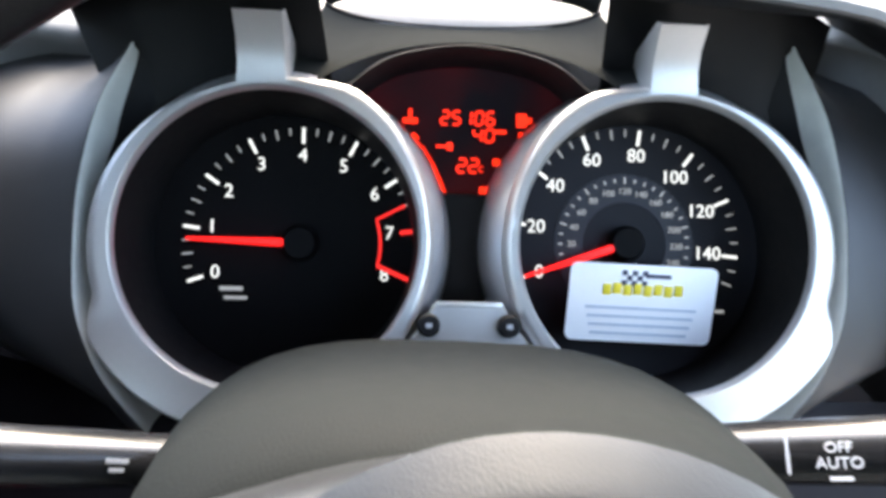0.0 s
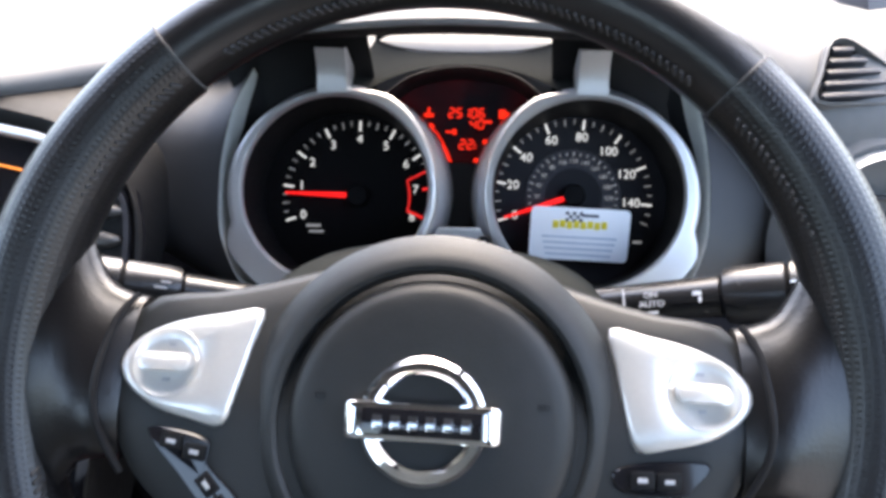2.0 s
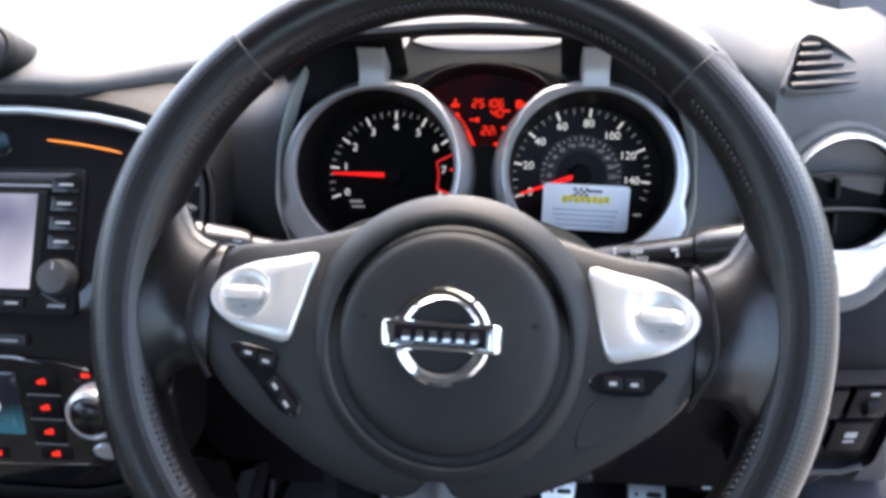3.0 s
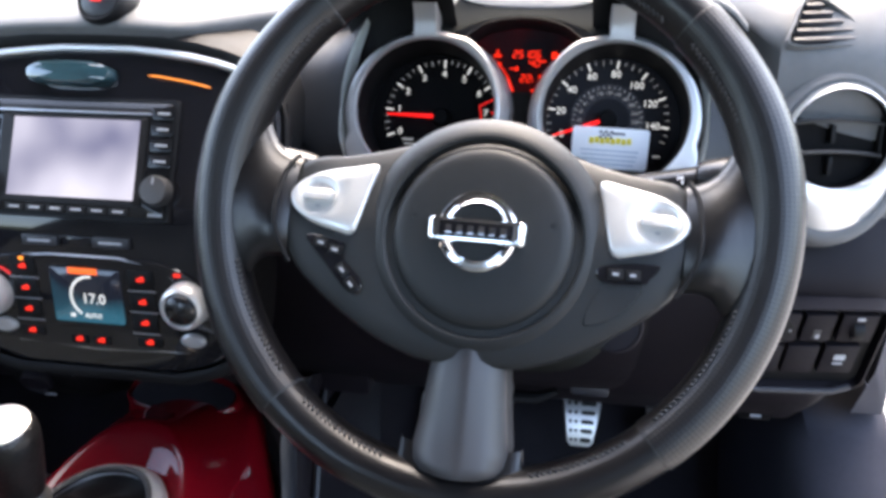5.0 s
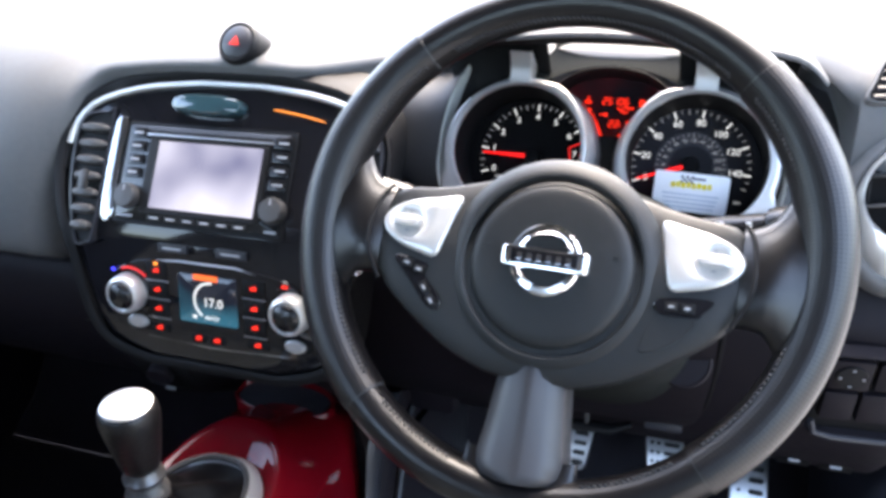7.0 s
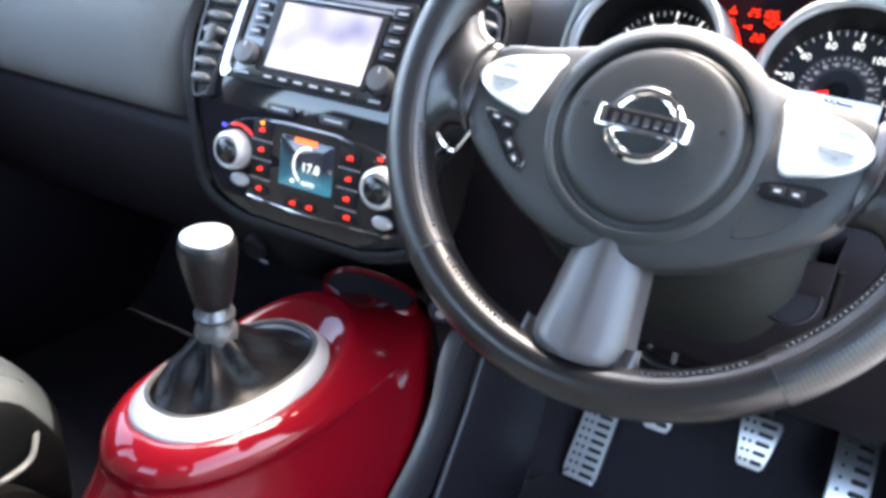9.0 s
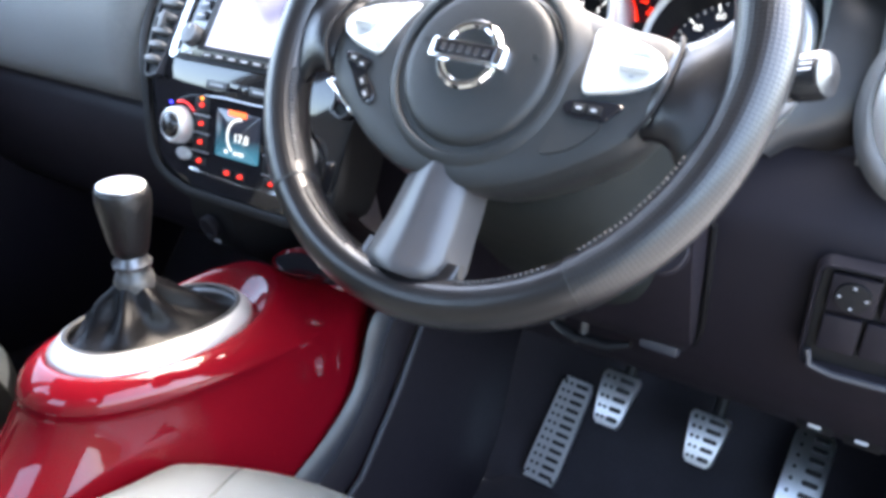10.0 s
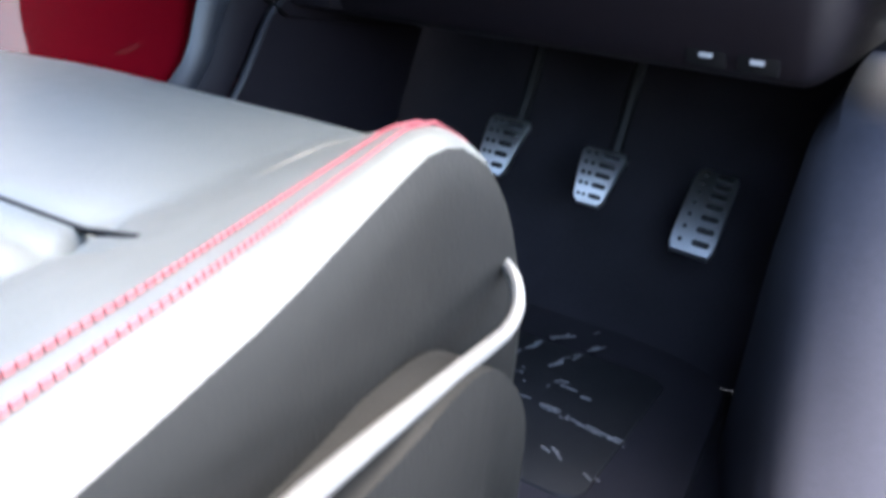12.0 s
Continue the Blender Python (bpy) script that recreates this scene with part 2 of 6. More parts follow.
def pillow(outline, levels, bm=None, centre=None):
    """Stacks copies of a flat outline, each (scale, height), and closes the top."""
    bm = bm or bmesh.new()
    c = centre or (sum(p[0] for p in outline) / len(outline), sum(p[1] for p in outline) / len(outline))
    rows = [[bm.verts.new((c[0] + (x - c[0]) * s, c[1] + (y - c[1]) * s, h)) for x, y in outline] for s, h in levels]
    n = len(outline)
    for a, b in zip(rows, rows[1:]):
        for i in range(n):
            j = (i + 1) % n
            bm.faces.new((a[i], a[j], b[j], b[i]))
    top = bm.verts.new((*c, levels[-1][1]))
    for i in range(n):
        bm.faces.new((rows[-1][i], rows[-1][(i + 1) % n], top))
    return bm


def smooth_outline(pts, steps=5):
    """A closed Catmull-Rom line through a few corners."""
    n, out = len(pts), []
    for i in range(n):
        p0, p1, p2, p3 = (Vector(pts[(i + k) % n]) for k in (-1, 0, 1, 2))
        for s in range(steps):
            t = s / steps
            q = 0.5 * ((2 * p1) + (p2 - p0) * t + (2 * p0 - 5 * p1 + 4 * p2 - p3) * t * t + (3 * p1 - p0 - 3 * p2 + p3) * t ** 3)
            out.append((q.x, q.y))
    return out


def round_rect(w, h, r, cx=0.0, cy=0.0, n=4):
    out = []
    for sx, sy, a in ((1, 1, 0), (-1, 1, 90), (-1, -1, 180), (1, -1, 270)):
        for i in range(n + 1):
            b = radians(a + 90 * i / n)
            out.append((cx + sx * (w / 2 - r) + r * math.cos(b), cy + sy * (h / 2 - r) + r * math.sin(b)))
    return out


def ellipse(cx, cy, a, b, n=48, power=2.0):
    out = []
    for i in range(n):
        t = 2 * math.pi * i / n
        c, s = math.cos(t), math.sin(t)
        out.append((cx + a * math.copysign(abs(c) ** (2 / power), c), cy + b * math.copysign(abs(s) ** (2 / power), s)))
    return out


def words(name, text, size, material, parent, m, label="", depth=0.0003, align="CENTER", thin=0.004):
    """Raised lettering in the built-in font."""
    cu = bpy.data.curves.new(name, "FONT")
    cu.body, cu.size, cu.extrude, cu.align_x, cu.align_y, cu.resolution_u = text, size, depth, align, "CENTER", 3
    cu.offset = -thin * size
    tmp = new("lettering", cu)
    me = bpy.data.meshes.new_from_object(tmp.evaluated_get(bpy.context.evaluated_depsgraph_get()))
    bpy.data.objects.remove(tmp)
    me.materials.clear()
    me.materials.append(material)
    ob = new(name, me)
    ob.parent, ob.matrix_basis = parent, m
    return tagged(ob, label) if label else ob


def leaning(x, y, z, tilt, yaw=0.0):
    """A frame that stands on a face leaning away at the top by tilt degrees: x right, y up the face, z out of it."""
    return pose(x, y, z, 90 - tilt, 0, yaw)


def at(x, y, z=0.0, turn=0.0):
    return pose(x, y, z, 0, 0, turn)


# ---- setting: ground and cabin shell ----
bm = bmesh.new()
bmesh.ops.create_grid(bm, x_segments=8, y_segments=8, size=400, matrix=Matrix.Translation((0, 0, -0.32)))
single("ground", bm, TARMAC, "pale grey paved ground outside the open car door", "ground", kind="structure")

# unseen ring of trees, added to block the bright horizon light
rows = []
for z in (-0.32, 0.8, 1.8, 2.8):
    rows.append([(24 * math.cos(a * math.pi / 48), 24 * math.sin(a * math.pi / 48), z + (1.0 * noise.noise((math.cos(a * math.pi / 48) * 3, math.sin(a * math.pi / 48) * 3, 0)) if z > 2.5 else 0)) for a in range(96)])
single("backdrop", loft(rows, True), FARTREES, "unseen ring of distant dark trees, added to dim the horizon", "backdrop", kind="structure")
single("floor", box((-0.37, -0.05, -0.02), (1.46, 1.9, 0.03), 0.004), CARPET, "dark carpeted car floor", "floor", kind="structure")
rows = []
for x in (-1.08, -0.6, -0.2, 0.1, 0.34):
    rows.append([(x, 0.44, -0.004), (x, 0.50, 0.035), (x, 0.60, 0.17), (x, 0.68, 0.32), (x, 0.72, 0.48), (x, 0.74, 0.8)])
single("toe_board", loft(rows), CARPET, "dark carpeted bulkhead behind the pedals", "bulkhead", kind="structure")
single("ceiling", box((-0.35, -0.62, 1.315), (1.56, 1.36, 0.03), 0.01), LINER, "dark grey cloth headlining", "ceiling", kind="structure")
for x0, x1, z0, z1 in ((-1.10, 0.42, 0.0, 0.82), (-1.10, -0.92, 0.82, 1.31), (0.22, 0.42, 0.82, 1.31), (-0.92, 0.22, 1.20, 1.31)):
    single("wall_rear", box(((x0 + x1) / 2, -1.45, (z0 + z1) / 2), (x1 - x0, 0.06, z1 - z0), 0.004), SEATC, "dark upholstered rear of the cabin round the rear window", "wall", kind="structure")
for x in (-1.09, 0.41):
    single("rear_pillar", box((x, -1.38, 1.02), (0.06, 0.16, 0.58), 0.015), LINER, "grey trimmed rear pillar", "pillar", kind="structure")
single("ceiling_rear", box((-0.35, -1.38, 1.315), (1.52, 0.18, 0.03), 0.01), LINER, "dark grey cloth headlining over the rear seat", "ceiling", kind="structure")
for x in (-1.115, 0.415):
    single("roof_rail", box((x, -0.50, 1.272), (0.05, 1.10, 0.07), 0.015), LINER, "grey trimmed roof rail over the door opening", "roof rail", kind="structure")
# the passenger side: door below, window opening above, pillars
single("wall_passenger", box((-1.09, -0.36, 0.33), (0.06, 2.2, 0.70), 0.02), TRIM, "dark plastic door trim on the passenger side", "wall", kind="structure")
for n, (x, y0, y1) in enumerate(((-1.06, -0.62, -0.50), (0.38, -0.80, -0.66))):
    single("pillar", box((x, (y0 + y1) / 2, 0.965), (0.06, y1 - y0, 0.69), 0.015), LINER, "grey trimmed door pillar", "pillar", kind="structure")
for x0, x1 in ((-1.08, -0.98), (0.42, 0.35)):
    single("windscreen_pillar", tube([(x0, 0.66, 0.76), (x0 * 0.97 + x1 * 0.03, 0.36, 1.0), (x1, 0.03, 1.30)], 0.035, 10), LINER,
           "grey trimmed windscreen pillar", "pillar", kind="structure")
single("wall_rear_side", box((0.40, -1.10, 0.40), (0.06, 0.66, 0.84), 0.02), TRIM, "dark plastic trim behind the door opening", "wall", kind="structure")

# door sill and kick panel beside the pedals
rows = []
for y, top, inner in ((0.74, 0.34, 0.275), (0.52, 0.335, 0.28), (0.40, 0.328, 0.283), (0.34, 0.318, 0.286), (0.31, 0.300, 0.291), (0.27, 0.245, 0.302), (0.20, 0.180, 0.319), (0.08, 0.136, 0.340), (0.0, 0.124, 0.347), (-0.3, 0.112, 0.352), (-0.8, 0.11, 0.352)):
    rows.append([(inner, y, -0.01), (inner + 0.002, y, top * 0.6), (inner + 0.008, y, top * 0.88), (inner + 0.024, y, top), (0.375 if y > 0.25 else 0.405, y, top + 0.004), (0.398 if y > 0.25 else 0.425, y, top - (0.006 if y > 0.25 else 0.02)), (0.410 if y > 0.25 else 0.44, y, -0.3)])
sill = single("door_sill", loft(rows), KICK, "dark grey moulded plastic door sill and kick panel", "sill", kind="structure", sharp=50)
for i in range(5):
    part("rib", tube([(0.366 + i * 0.006, 0.02 - i * 0.004, 0.1275), (0.372 + i * 0.006, -0.25, 0.1165), (0.373 + i * 0.006, -0.62, 0.114)], 0.0022, 6, flat=0.6), KICK, sill)

# ---- floor mat ----
mat_thing = thing("floor_mat", "worn black footwell mat with dried mud marks", "mat")
part("mat_body", pillow(smooth_outline([(-0.20, 0.42), (0.0, 0.46), (0.24, 0.44), (0.28, 0.30), (0.275, -0.05), (0.1, -0.12), (-0.19, -0.1)], 6), [(1, -0.003), (1, 0.006), (0.99, 0.009)]), CARPET, mat_thing)
rng = random.Random(4)
part("heel_pad", pillow(round_rect(0.20, 0.24, 0.02, 0.12, 0.26), [(1, 0.008), (0.99, 0.0115), (0.97, 0.012)]), RUBBER, mat_thing, "worn rubber heel pad")
bm = bmesh.new()
for (xa, ya), (xb, yb), n, spread in (((0.120, 0.254), (0.236, 0.238), 26, 0.007), ((0.070, 0.312), (0.080, 0.366), 14, 0.006), ((0.078, 0.366), (0.124, 0.440), 9, 0.007), ((0.108, 0.318), (0.136, 0.400), 12, 0.005), ((0.170, 0.200), (0.225, 0.165), 7, 0.015), ((0.080, 0.290), (0.190, 0.300), 9, 0.025)):
    lean = math.degrees(math.atan2(yb - ya, xb - xa))
    for i in range(n):
        f = rng.random()
        long = rng.choice((0.002, 0.004, 0.010, 0.018))
        box((0, 0, 0.0126), (long, rng.uniform(0.0007, 0.0022), 0.0008), 0, bm, pose(xa + (xb - xa) * f + rng.uniform(-spread, spread) * 0.6, ya + (yb - ya) * f + rng.uniform(-spread, spread) * 0.6, 0, 0, 0, lean + rng.uniform(-14, 14)))
tagged(part("mud_mark", bm, DUST, mat_thing, "pale dried mud streaks"), kind="stuff")

# ---- dashboard ----
dash = thing("dashboard", "dark grey moulded dashboard, top pad coloured pale for windscreen light", "dashboard")


def dash_profile(x):
    """The pad's section at x, from the windscreen down to its lower edge."""
    passenger = [(0.70, 0.815), (0.50, 0.805), (0.36, 0.792), (0.27, 0.778), (0.20, 0.757), (0.150, 0.722), (0.122, 0.672), (0.112, 0.610), (0.122, 0.548), (0.160, 0.525)]
    middle = [(0.70, 0.815), (0.50, 0.807), (0.36, 0.790), (0.27, 0.7690), (0.226, 0.7555), (0.198, 0.7452), (0.1770, 0.7362), (0.180, 0.722), (0.22, 0.66), (0.24, 0.60)]
    driver = [(0.70, 0.81), (0.50, 0.795), (0.40, 0.778), (0.36, 0.765), (0.33, 0.756), (0.305, 0.747), (0.292, 0.738), (0.31, 0.72), (0.34, 0.66), (0.36, 0.60)]
    right = [(0.70, 0.815), (0.50, 0.800), (0.40, 0.790), (0.31, 0.776), (0.25, 0.760), (0.213, 0.731), (0.206, 0.70), (0.207, 0.65), (0.207, 0.61), (0.215, 0.585)]
    end = [(0.70, 0.775), (0.50, 0.755), (0.40, 0.742), (0.32, 0.728), (0.265, 0.712), (0.232, 0.690), (0.222, 0.665), (0.218, 0.64), (0.216, 0.61), (0.220, 0.585)]
    hollow = [(0.70, 0.81), (0.50, 0.795), (0.40, 0.778), (0.36, 0.760), (0.335, 0.748), (0.320, 0.741), (0.312, 0.734), (0.318, 0.72), (0.34, 0.66), (0.36, 0.60)]
    keys = [(-1.10, passenger), (-0.56, passenger), (-0.47, middle), (-0.27, middle), (-0.172, driver), (0.14, driver), (0.198, right), (0.27, right), (0.345, end), (0.42, end)]
    for (xa, a), (xb, b) in zip(keys, keys[1:]):
        if xa <= x <= xb:
            t = (x - xa) / (xb - xa)
            t = t * t * (3 - 2 * t)
            arch = 0.0
            if -0.515 < x < -0.155:
                arch = 0.016 * (1 - ((x + 0.335) / 0.18) ** 2) - 0.010
            out = []
            late = min(1.0, max(0.0, (x - 0.178) / 0.02))
            for i, (p, q) in enumerate(zip(a, b)):
                if xb == 0.198 and i == 6:
                    t = late * late * (3 - 2 * late)
                lift = arch * (0, 0, 0.2, 0.5, 0.9, 1, 1, 1, 0.5, 0)[i]
                y, z = p[0] + (q[0] - p[0]) * t, p[1] + (q[1] - p[1]) * t + lift
                w = max(0.0, 1 - (x / 0.162) ** 6) if i > 2 else 0.0
                out.append((x, y + (hollow[i][0] - y) * w, z + (hollow[i][1] - z) * w))
            return out


def refine(pts, k=3):
    out = []
    n = len(pts)
    for i in range(n - 1):
        p0, p1, p2, p3 = (Vector(pts[min(max(i + d, 0), n - 1)]) for d in (-1, 0, 1, 2))
        for s in range(k):
            t = s / k
            out.append(0.5 * ((2 * p1) + (p2 - p0) * t + (2 * p0 - 5 * p1 + 4 * p2 - p3) * t * t + (3 * p1 - p0 - 3 * p2 + p3) * t ** 3))
    out.append(Vector(pts[-1]))
    return out


stations = [-1.10 + i * 0.0151 for i in range(101)]
part("top_pad", loft([refine(dash_profile(min(x, 0.4199))) for x in stations]), DASH, dash, "grain plastic top pad, windscreen light put into its pale colour", sharp=60)
# passenger lower dash and glovebox
rows = []
for x in (-1.10, -0.75, -0.55, -0.49, -0.465):
    rows.append(refine([(x, 0.17, 0.535), (x, 0.150, 0.520), (x, 0.148, 0.49), (x, 0.157, 0.45), (x, 0.19, 0.39), (x, 0.25, 0.33), (x, 0.40, 0.30), (x, 0.7, 0.3)], 2))
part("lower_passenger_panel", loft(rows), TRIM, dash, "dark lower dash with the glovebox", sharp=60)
# lower panel under the centre stack
rows = []
for x in (-0.50, -0.46, -0.425, -0.400, -0.335, -0.265, -0.240, -0.22, -0.19):
    d = 1.0 if -0.41 < x < -0.25 else 0.0
    rows.append([(x, 0.11, 0.485), (x, 0.125, 0.472), (x, 0.155 + 0.015 * d, 0.45), (x, 0.162 + 0.050 * d, 0.425), (x, 0.167 + 0.075 * d, 0.40), (x, 0.19 + 0.078 * d, 0.36), (x, 0.26 + 0.05 * d, 0.32), (x, 0.5, 0.30)])
part("lower_centre_panel", loft(rows), BLACK, dash, "dark recess below the centre stack", sharp=60)
# driver's knee panel
rows = []
for i in range(37):
    x = -0.235 + 0.515 * i / 26 if i < 27 else 0.28 + 0.055 * (i - 26) / 10
    k = min(1, max(0, (x + 0.20) / 0.08))
    edge = max(0.0, (x - 0.27) / 0.07)
    d = 0.022 * edge * edge
    up = 0.135 * max(0.0, (x - 0.272) / 0.058) ** 2.6
    rows.append(refine([(x, 0.245 - 0.03 * k + d, 0.60), (x, 0.21 - 0.025 * k + d, 0.555), (x, 0.185 + d, 0.525), (x, 0.195 + d, 0.48 + up * 0.35), (x, 0.212 + d, 0.436 + up * 0.68), (x, 0.238 + d, 0.390 + up), (x, 0.283 + d, 0.345 + up), (x, 0.31 + d, 0.327 + up), (x, 0.40, 0.325 + up * 0.5), (x, 0.7, 0.36)], 2))
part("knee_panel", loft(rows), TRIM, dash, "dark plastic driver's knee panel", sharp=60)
part("end_cap", loft([[(0.338, 0.232, 0.60), (0.334, 0.236, 0.50), (0.342, 0.262, 0.42), (0.352, 0.32, 0.33)], [(0.370, 0.30, 0.60), (0.372, 0.30, 0.50), (0.380, 0.32, 0.42), (0.388, 0.33, 0.325)], [(0.372, 0.6, 0.60), (0.374, 0.6, 0.50), (0.382, 0.6, 0.42), (0.390, 0.6, 0.325)]]), KICK, dash)
# box added to close the pale gap between the two panels
part("joint_filler", box((-0.215, 0.335, 0.405), (0.13, 0.13, 0.15), 0.01), TRIM, dash, "dark filler box added behind the footwell panel joint")
# plain dark trim at the foot of the windscreen pillar
single("pillar_trim", pillow(smooth_outline([(-0.075, -0.06), (0.05, -0.09), (0.14, 0.0), (0.13, 0.13), (0.0, 0.12), (-0.06, 0.04)], 5), [(1, -0.02), (1, 0.01), (0.9, 0.022), (0.6, 0.026)]), SHELL, "dark grey pillar foot trim on the dashboard", "trim", m=pose(0.305, 0.336, 0.772, 55, 0, 25))

# hazard switch
hz = thing("hazard_switch", "round black hazard switch with a red triangle", "switch", m=leaning(-0.3265, 0.1835, 0.7580, 33, -4))
part("collar", lathe([(0.0215, -0.040), (0.0210, -0.012), (0.0205, -0.004), (0.0205, 0.001), (0.0185, 0.004), (0.0165, 0.0035), (0.0160, 0.0)], 32), BLACK, hz)
part("button", lathe([(0.0162, -0.002), (0.0158, 0.0035), (0.013, 0.0055), (0.0, 0.006)], 32), SHELL, hz)
part("warning_triangle", pillow([(-0.005, -0.004), (0.005, -0.004), (0, 0.005)], [(1, 0.005), (1, 0.0066)]), REDLIT, hz, "small red triangle")

# ---- instrument cluster ----
CL = leaning(0.005, 0.2176, 0.6697, 27)
cluster = thing("instrument_cluster", "twin round gauges in silver rings with a red-lit display", "instrument cluster", m=CL)
RI = 0.0585


def ring_width(a, side):
    """The silver ring's width at angle a (degrees), measured for the outer side to the left."""
    pts = [(-90, 0.016), (-62, 0.012), (-45, 0.0080), (-20, 0.0056), (10, 0.0050), (32, 0.0062), (48, 0.0082), (62, 0.0090), (74, 0.0060), (90, 0.0042), (112, 0.0044), (140, 0.0066), (160, 0.0084), (180, 0.0092), (199, 0.0098), (206, 0.0150), (211, 0.0185), (222, 0.0185), (245, 0.018), (270, 0.016)]
    for (a0, w0), (a1, w1) in zip(pts, pts[1:]):
        if a0 <= a <= a1:
            return w0 + (w1 - w0) * (a - a0) / (a1 - a0)


for side, cu in ((1, -0.078), (-1, 0.078)):
    rows = []
    for i in range(97):
        a = -90 + 360 * i / 96
        w, ca, sa = ring_width(a, side), side * math.cos(radians(a)), math.sin(radians(a))
        prof = [(RI - 0.0004, -0.004), (RI - 0.0003, -0.003), (RI + 0.0003, -0.0006), (RI + 0.0010, 0.0002), (RI + 0.0019, 0.0), (RI + w * 0.55, 0.0003), (RI + w - 0.0012, -0.0004), (RI + w, -0.0022), (RI + w + 0.0018, -0.018)]
        rows.append([(cu + r * ca, r * sa, z) for r, z in prof])
    part("ring", loft(rows), SILVER, cluster, "satin silver gauge ring", sharp=50)
    # cup behind the ring, and the outer pod
    part("cup", lathe([(RI + 0.0012, -0.003), (RI - 0.0010, -0.03), (0.0568, -0.0482)], 64, m=Matrix.Translation((cu, 0.001, 0))), BLACK, cluster, "black gauge cup")
    part("pod", lathe([(RI + 0.004, -0.008), (0.0685, -0.014), (0.072, -0.03), (0.074, -0.07)], 64, m=Matrix.Translation((cu, 0, 0))), DULL, cluster, "dull grey gauge pod")
    # bracket from the ring up to the hood
    bx = cu + (-0.0035 if side > 0 else 0.0018)
    part("bracket", loft([[(bx - 0.0095, 0.060, 0.0004), (bx + 0.0095, 0.060, 0.0004), (bx + 0.0105, 0.0605, -0.004), (bx + 0.0105, 0.0625, -0.03), (bx - 0.0105, 0.0625, -0.03), (bx - 0.0105, 0.0605, -0.004)],
                          [(bx - 0.0090, 0.068, 0.0016), (bx + 0.0090, 0.068, 0.0016), (bx + 0.0098, 0.068, -0.002), (bx + 0.0098, 0.066, -0.028), (bx - 0.0098, 0.066, -0.028), (bx - 0.0098, 0.068, -0.002)],
                          [(bx - 0.0090, 0.076, 0.0055), (bx + 0.0090, 0.076, 0.0055), (bx + 0.0098, 0.0765, 0.002), (bx + 0.0098, 0.074, -0.024), (bx - 0.0098, 0.074, -0.024), (bx - 0.0098, 0.0765, 0.002)],
                          [(bx - 0.0092, 0.0835, 0.0130), (bx + 0.0092, 0.0835, 0.0130), (bx + 0.0100, 0.0855, 0.010), (bx + 0.0100, 0.0815, -0.02), (bx - 0.0100, 0.0815, -0.02), (bx - 0.0100, 0.0855, 0.010)]], True, caps=True), SILVER, cluster, "silver strut between ring and hood")
# the silver bridge between the rings with two push knobs
part("bridge", pillow([(-0.030, -0.047), (-0.0185, -0.033), (-0.0135, -0.0245), (0.0135, -0.0245), (0.0185, -0.033), (0.030, -0.047)], [(1, -0.012), (1, -0.0005), (0.96, 0.0010)]), SILVER, cluster, "silver bridge below the display")
part("bridge_lip", box((0, -0.0242, 0.0006), (0.0262, 0.0022, 0.0016), 0.0005), INSERT, cluster, "bright upper lip of the bridge")
for s in (-1, 1):
    kb = part("push_knob", lathe([(0.0046, 0.0), (0.0044, 0.004), (0.0036, 0.0052), (0.0, 0.0054)], 20, m=Matrix.Translation((s * 0.0153, -0.0322, 0.0))), BLACK, cluster, "small black push knob")
    part("mark", box((s * 0.0153, -0.0322, 0.0055), (0.0024, 0.0018, 0.0004), 0.0004), GREYTICK, kb)

FZ = -0.0480
GV = 0.0034


def dial_height(cu):
    return 0.0006 if cu < 0 else GV



def gauge(cu, r, span, first, count, long_every, numbers, step_label, name):
    face = part(name, lathe([(0.0574, FZ - 0.004), (0.0574, FZ), (0.0, FZ)], 64, m=Matrix.Translation((-0.078 if cu < 0 else 0.078, 0.001, 0))), FACE if cu < 0 else SPEEDFACE, cluster, "black dial with white figures")
    for i in range(count + 1):
        a = first - span * i / count
        long = i % long_every == 0
        ln, wd = (0.0070, 0.0013) if long else ((0.0045, 0.0007) if (i * 2) % long_every == 0 else (0.0033, 0.0006))
        if name == "tachometer_dial" and i > 26:
            continue
        bm2 = box((r - ln / 2, 0, 0.0003), (ln, wd, 0.0005), 0)
        part("tick", bm2, WHITELIT if long else GREYLIT, face, m=Matrix.Translation((cu, dial_height(cu), FZ)) @ pose(0, 0, 0, 0, 0, a))
    for k, s in enumerate(numbers):
        a = radians(first - span * k * step_label / count)
        rr = r - (0.0125 if cu < 0 else 0.0118) - (0.002 if len(s) > 2 else 0)
        words("figure", s, 0.0084, WHITELIT, face, at(cu + rr * math.cos(a), dial_height(cu) + rr * math.sin(a) + (0.0016 if s == "1" else 0.0), FZ + 0.0004))
    return face


tach = gauge(-0.0708, 0.0517, 219.2, 199.6, 32, 4, [str(i) for i in range(9)], 4, "tachometer_dial")
speed = gauge(0.0733, 0.0522, 219, 199.0, 30, 4, ["0", "20", "40", "60", "80", "100", "120", "140"], 4, "speedometer_dial")
part("unit_mark", box((-0.1005, -0.0195, FZ + 0.0004), (0.010, 0.0018, 0.0004), 0), GREYLIT, tach)
part("unit_mark", box((-0.0985, -0.0235, FZ + 0.0004), (0.010, 0.0014, 0.0004), 0), GREYLIT, tach)
# red zone outline on the tachometer
def arc_pts(cu, r, a0, a1, n=14):
    return [(cu + r * math.cos(radians(a0 + (a1 - a0) * i / n)), dial_height(cu) + r * math.sin(radians(a0 + (a1 - a0) * i / n)), FZ + 0.0008) for i in range(n + 1)]
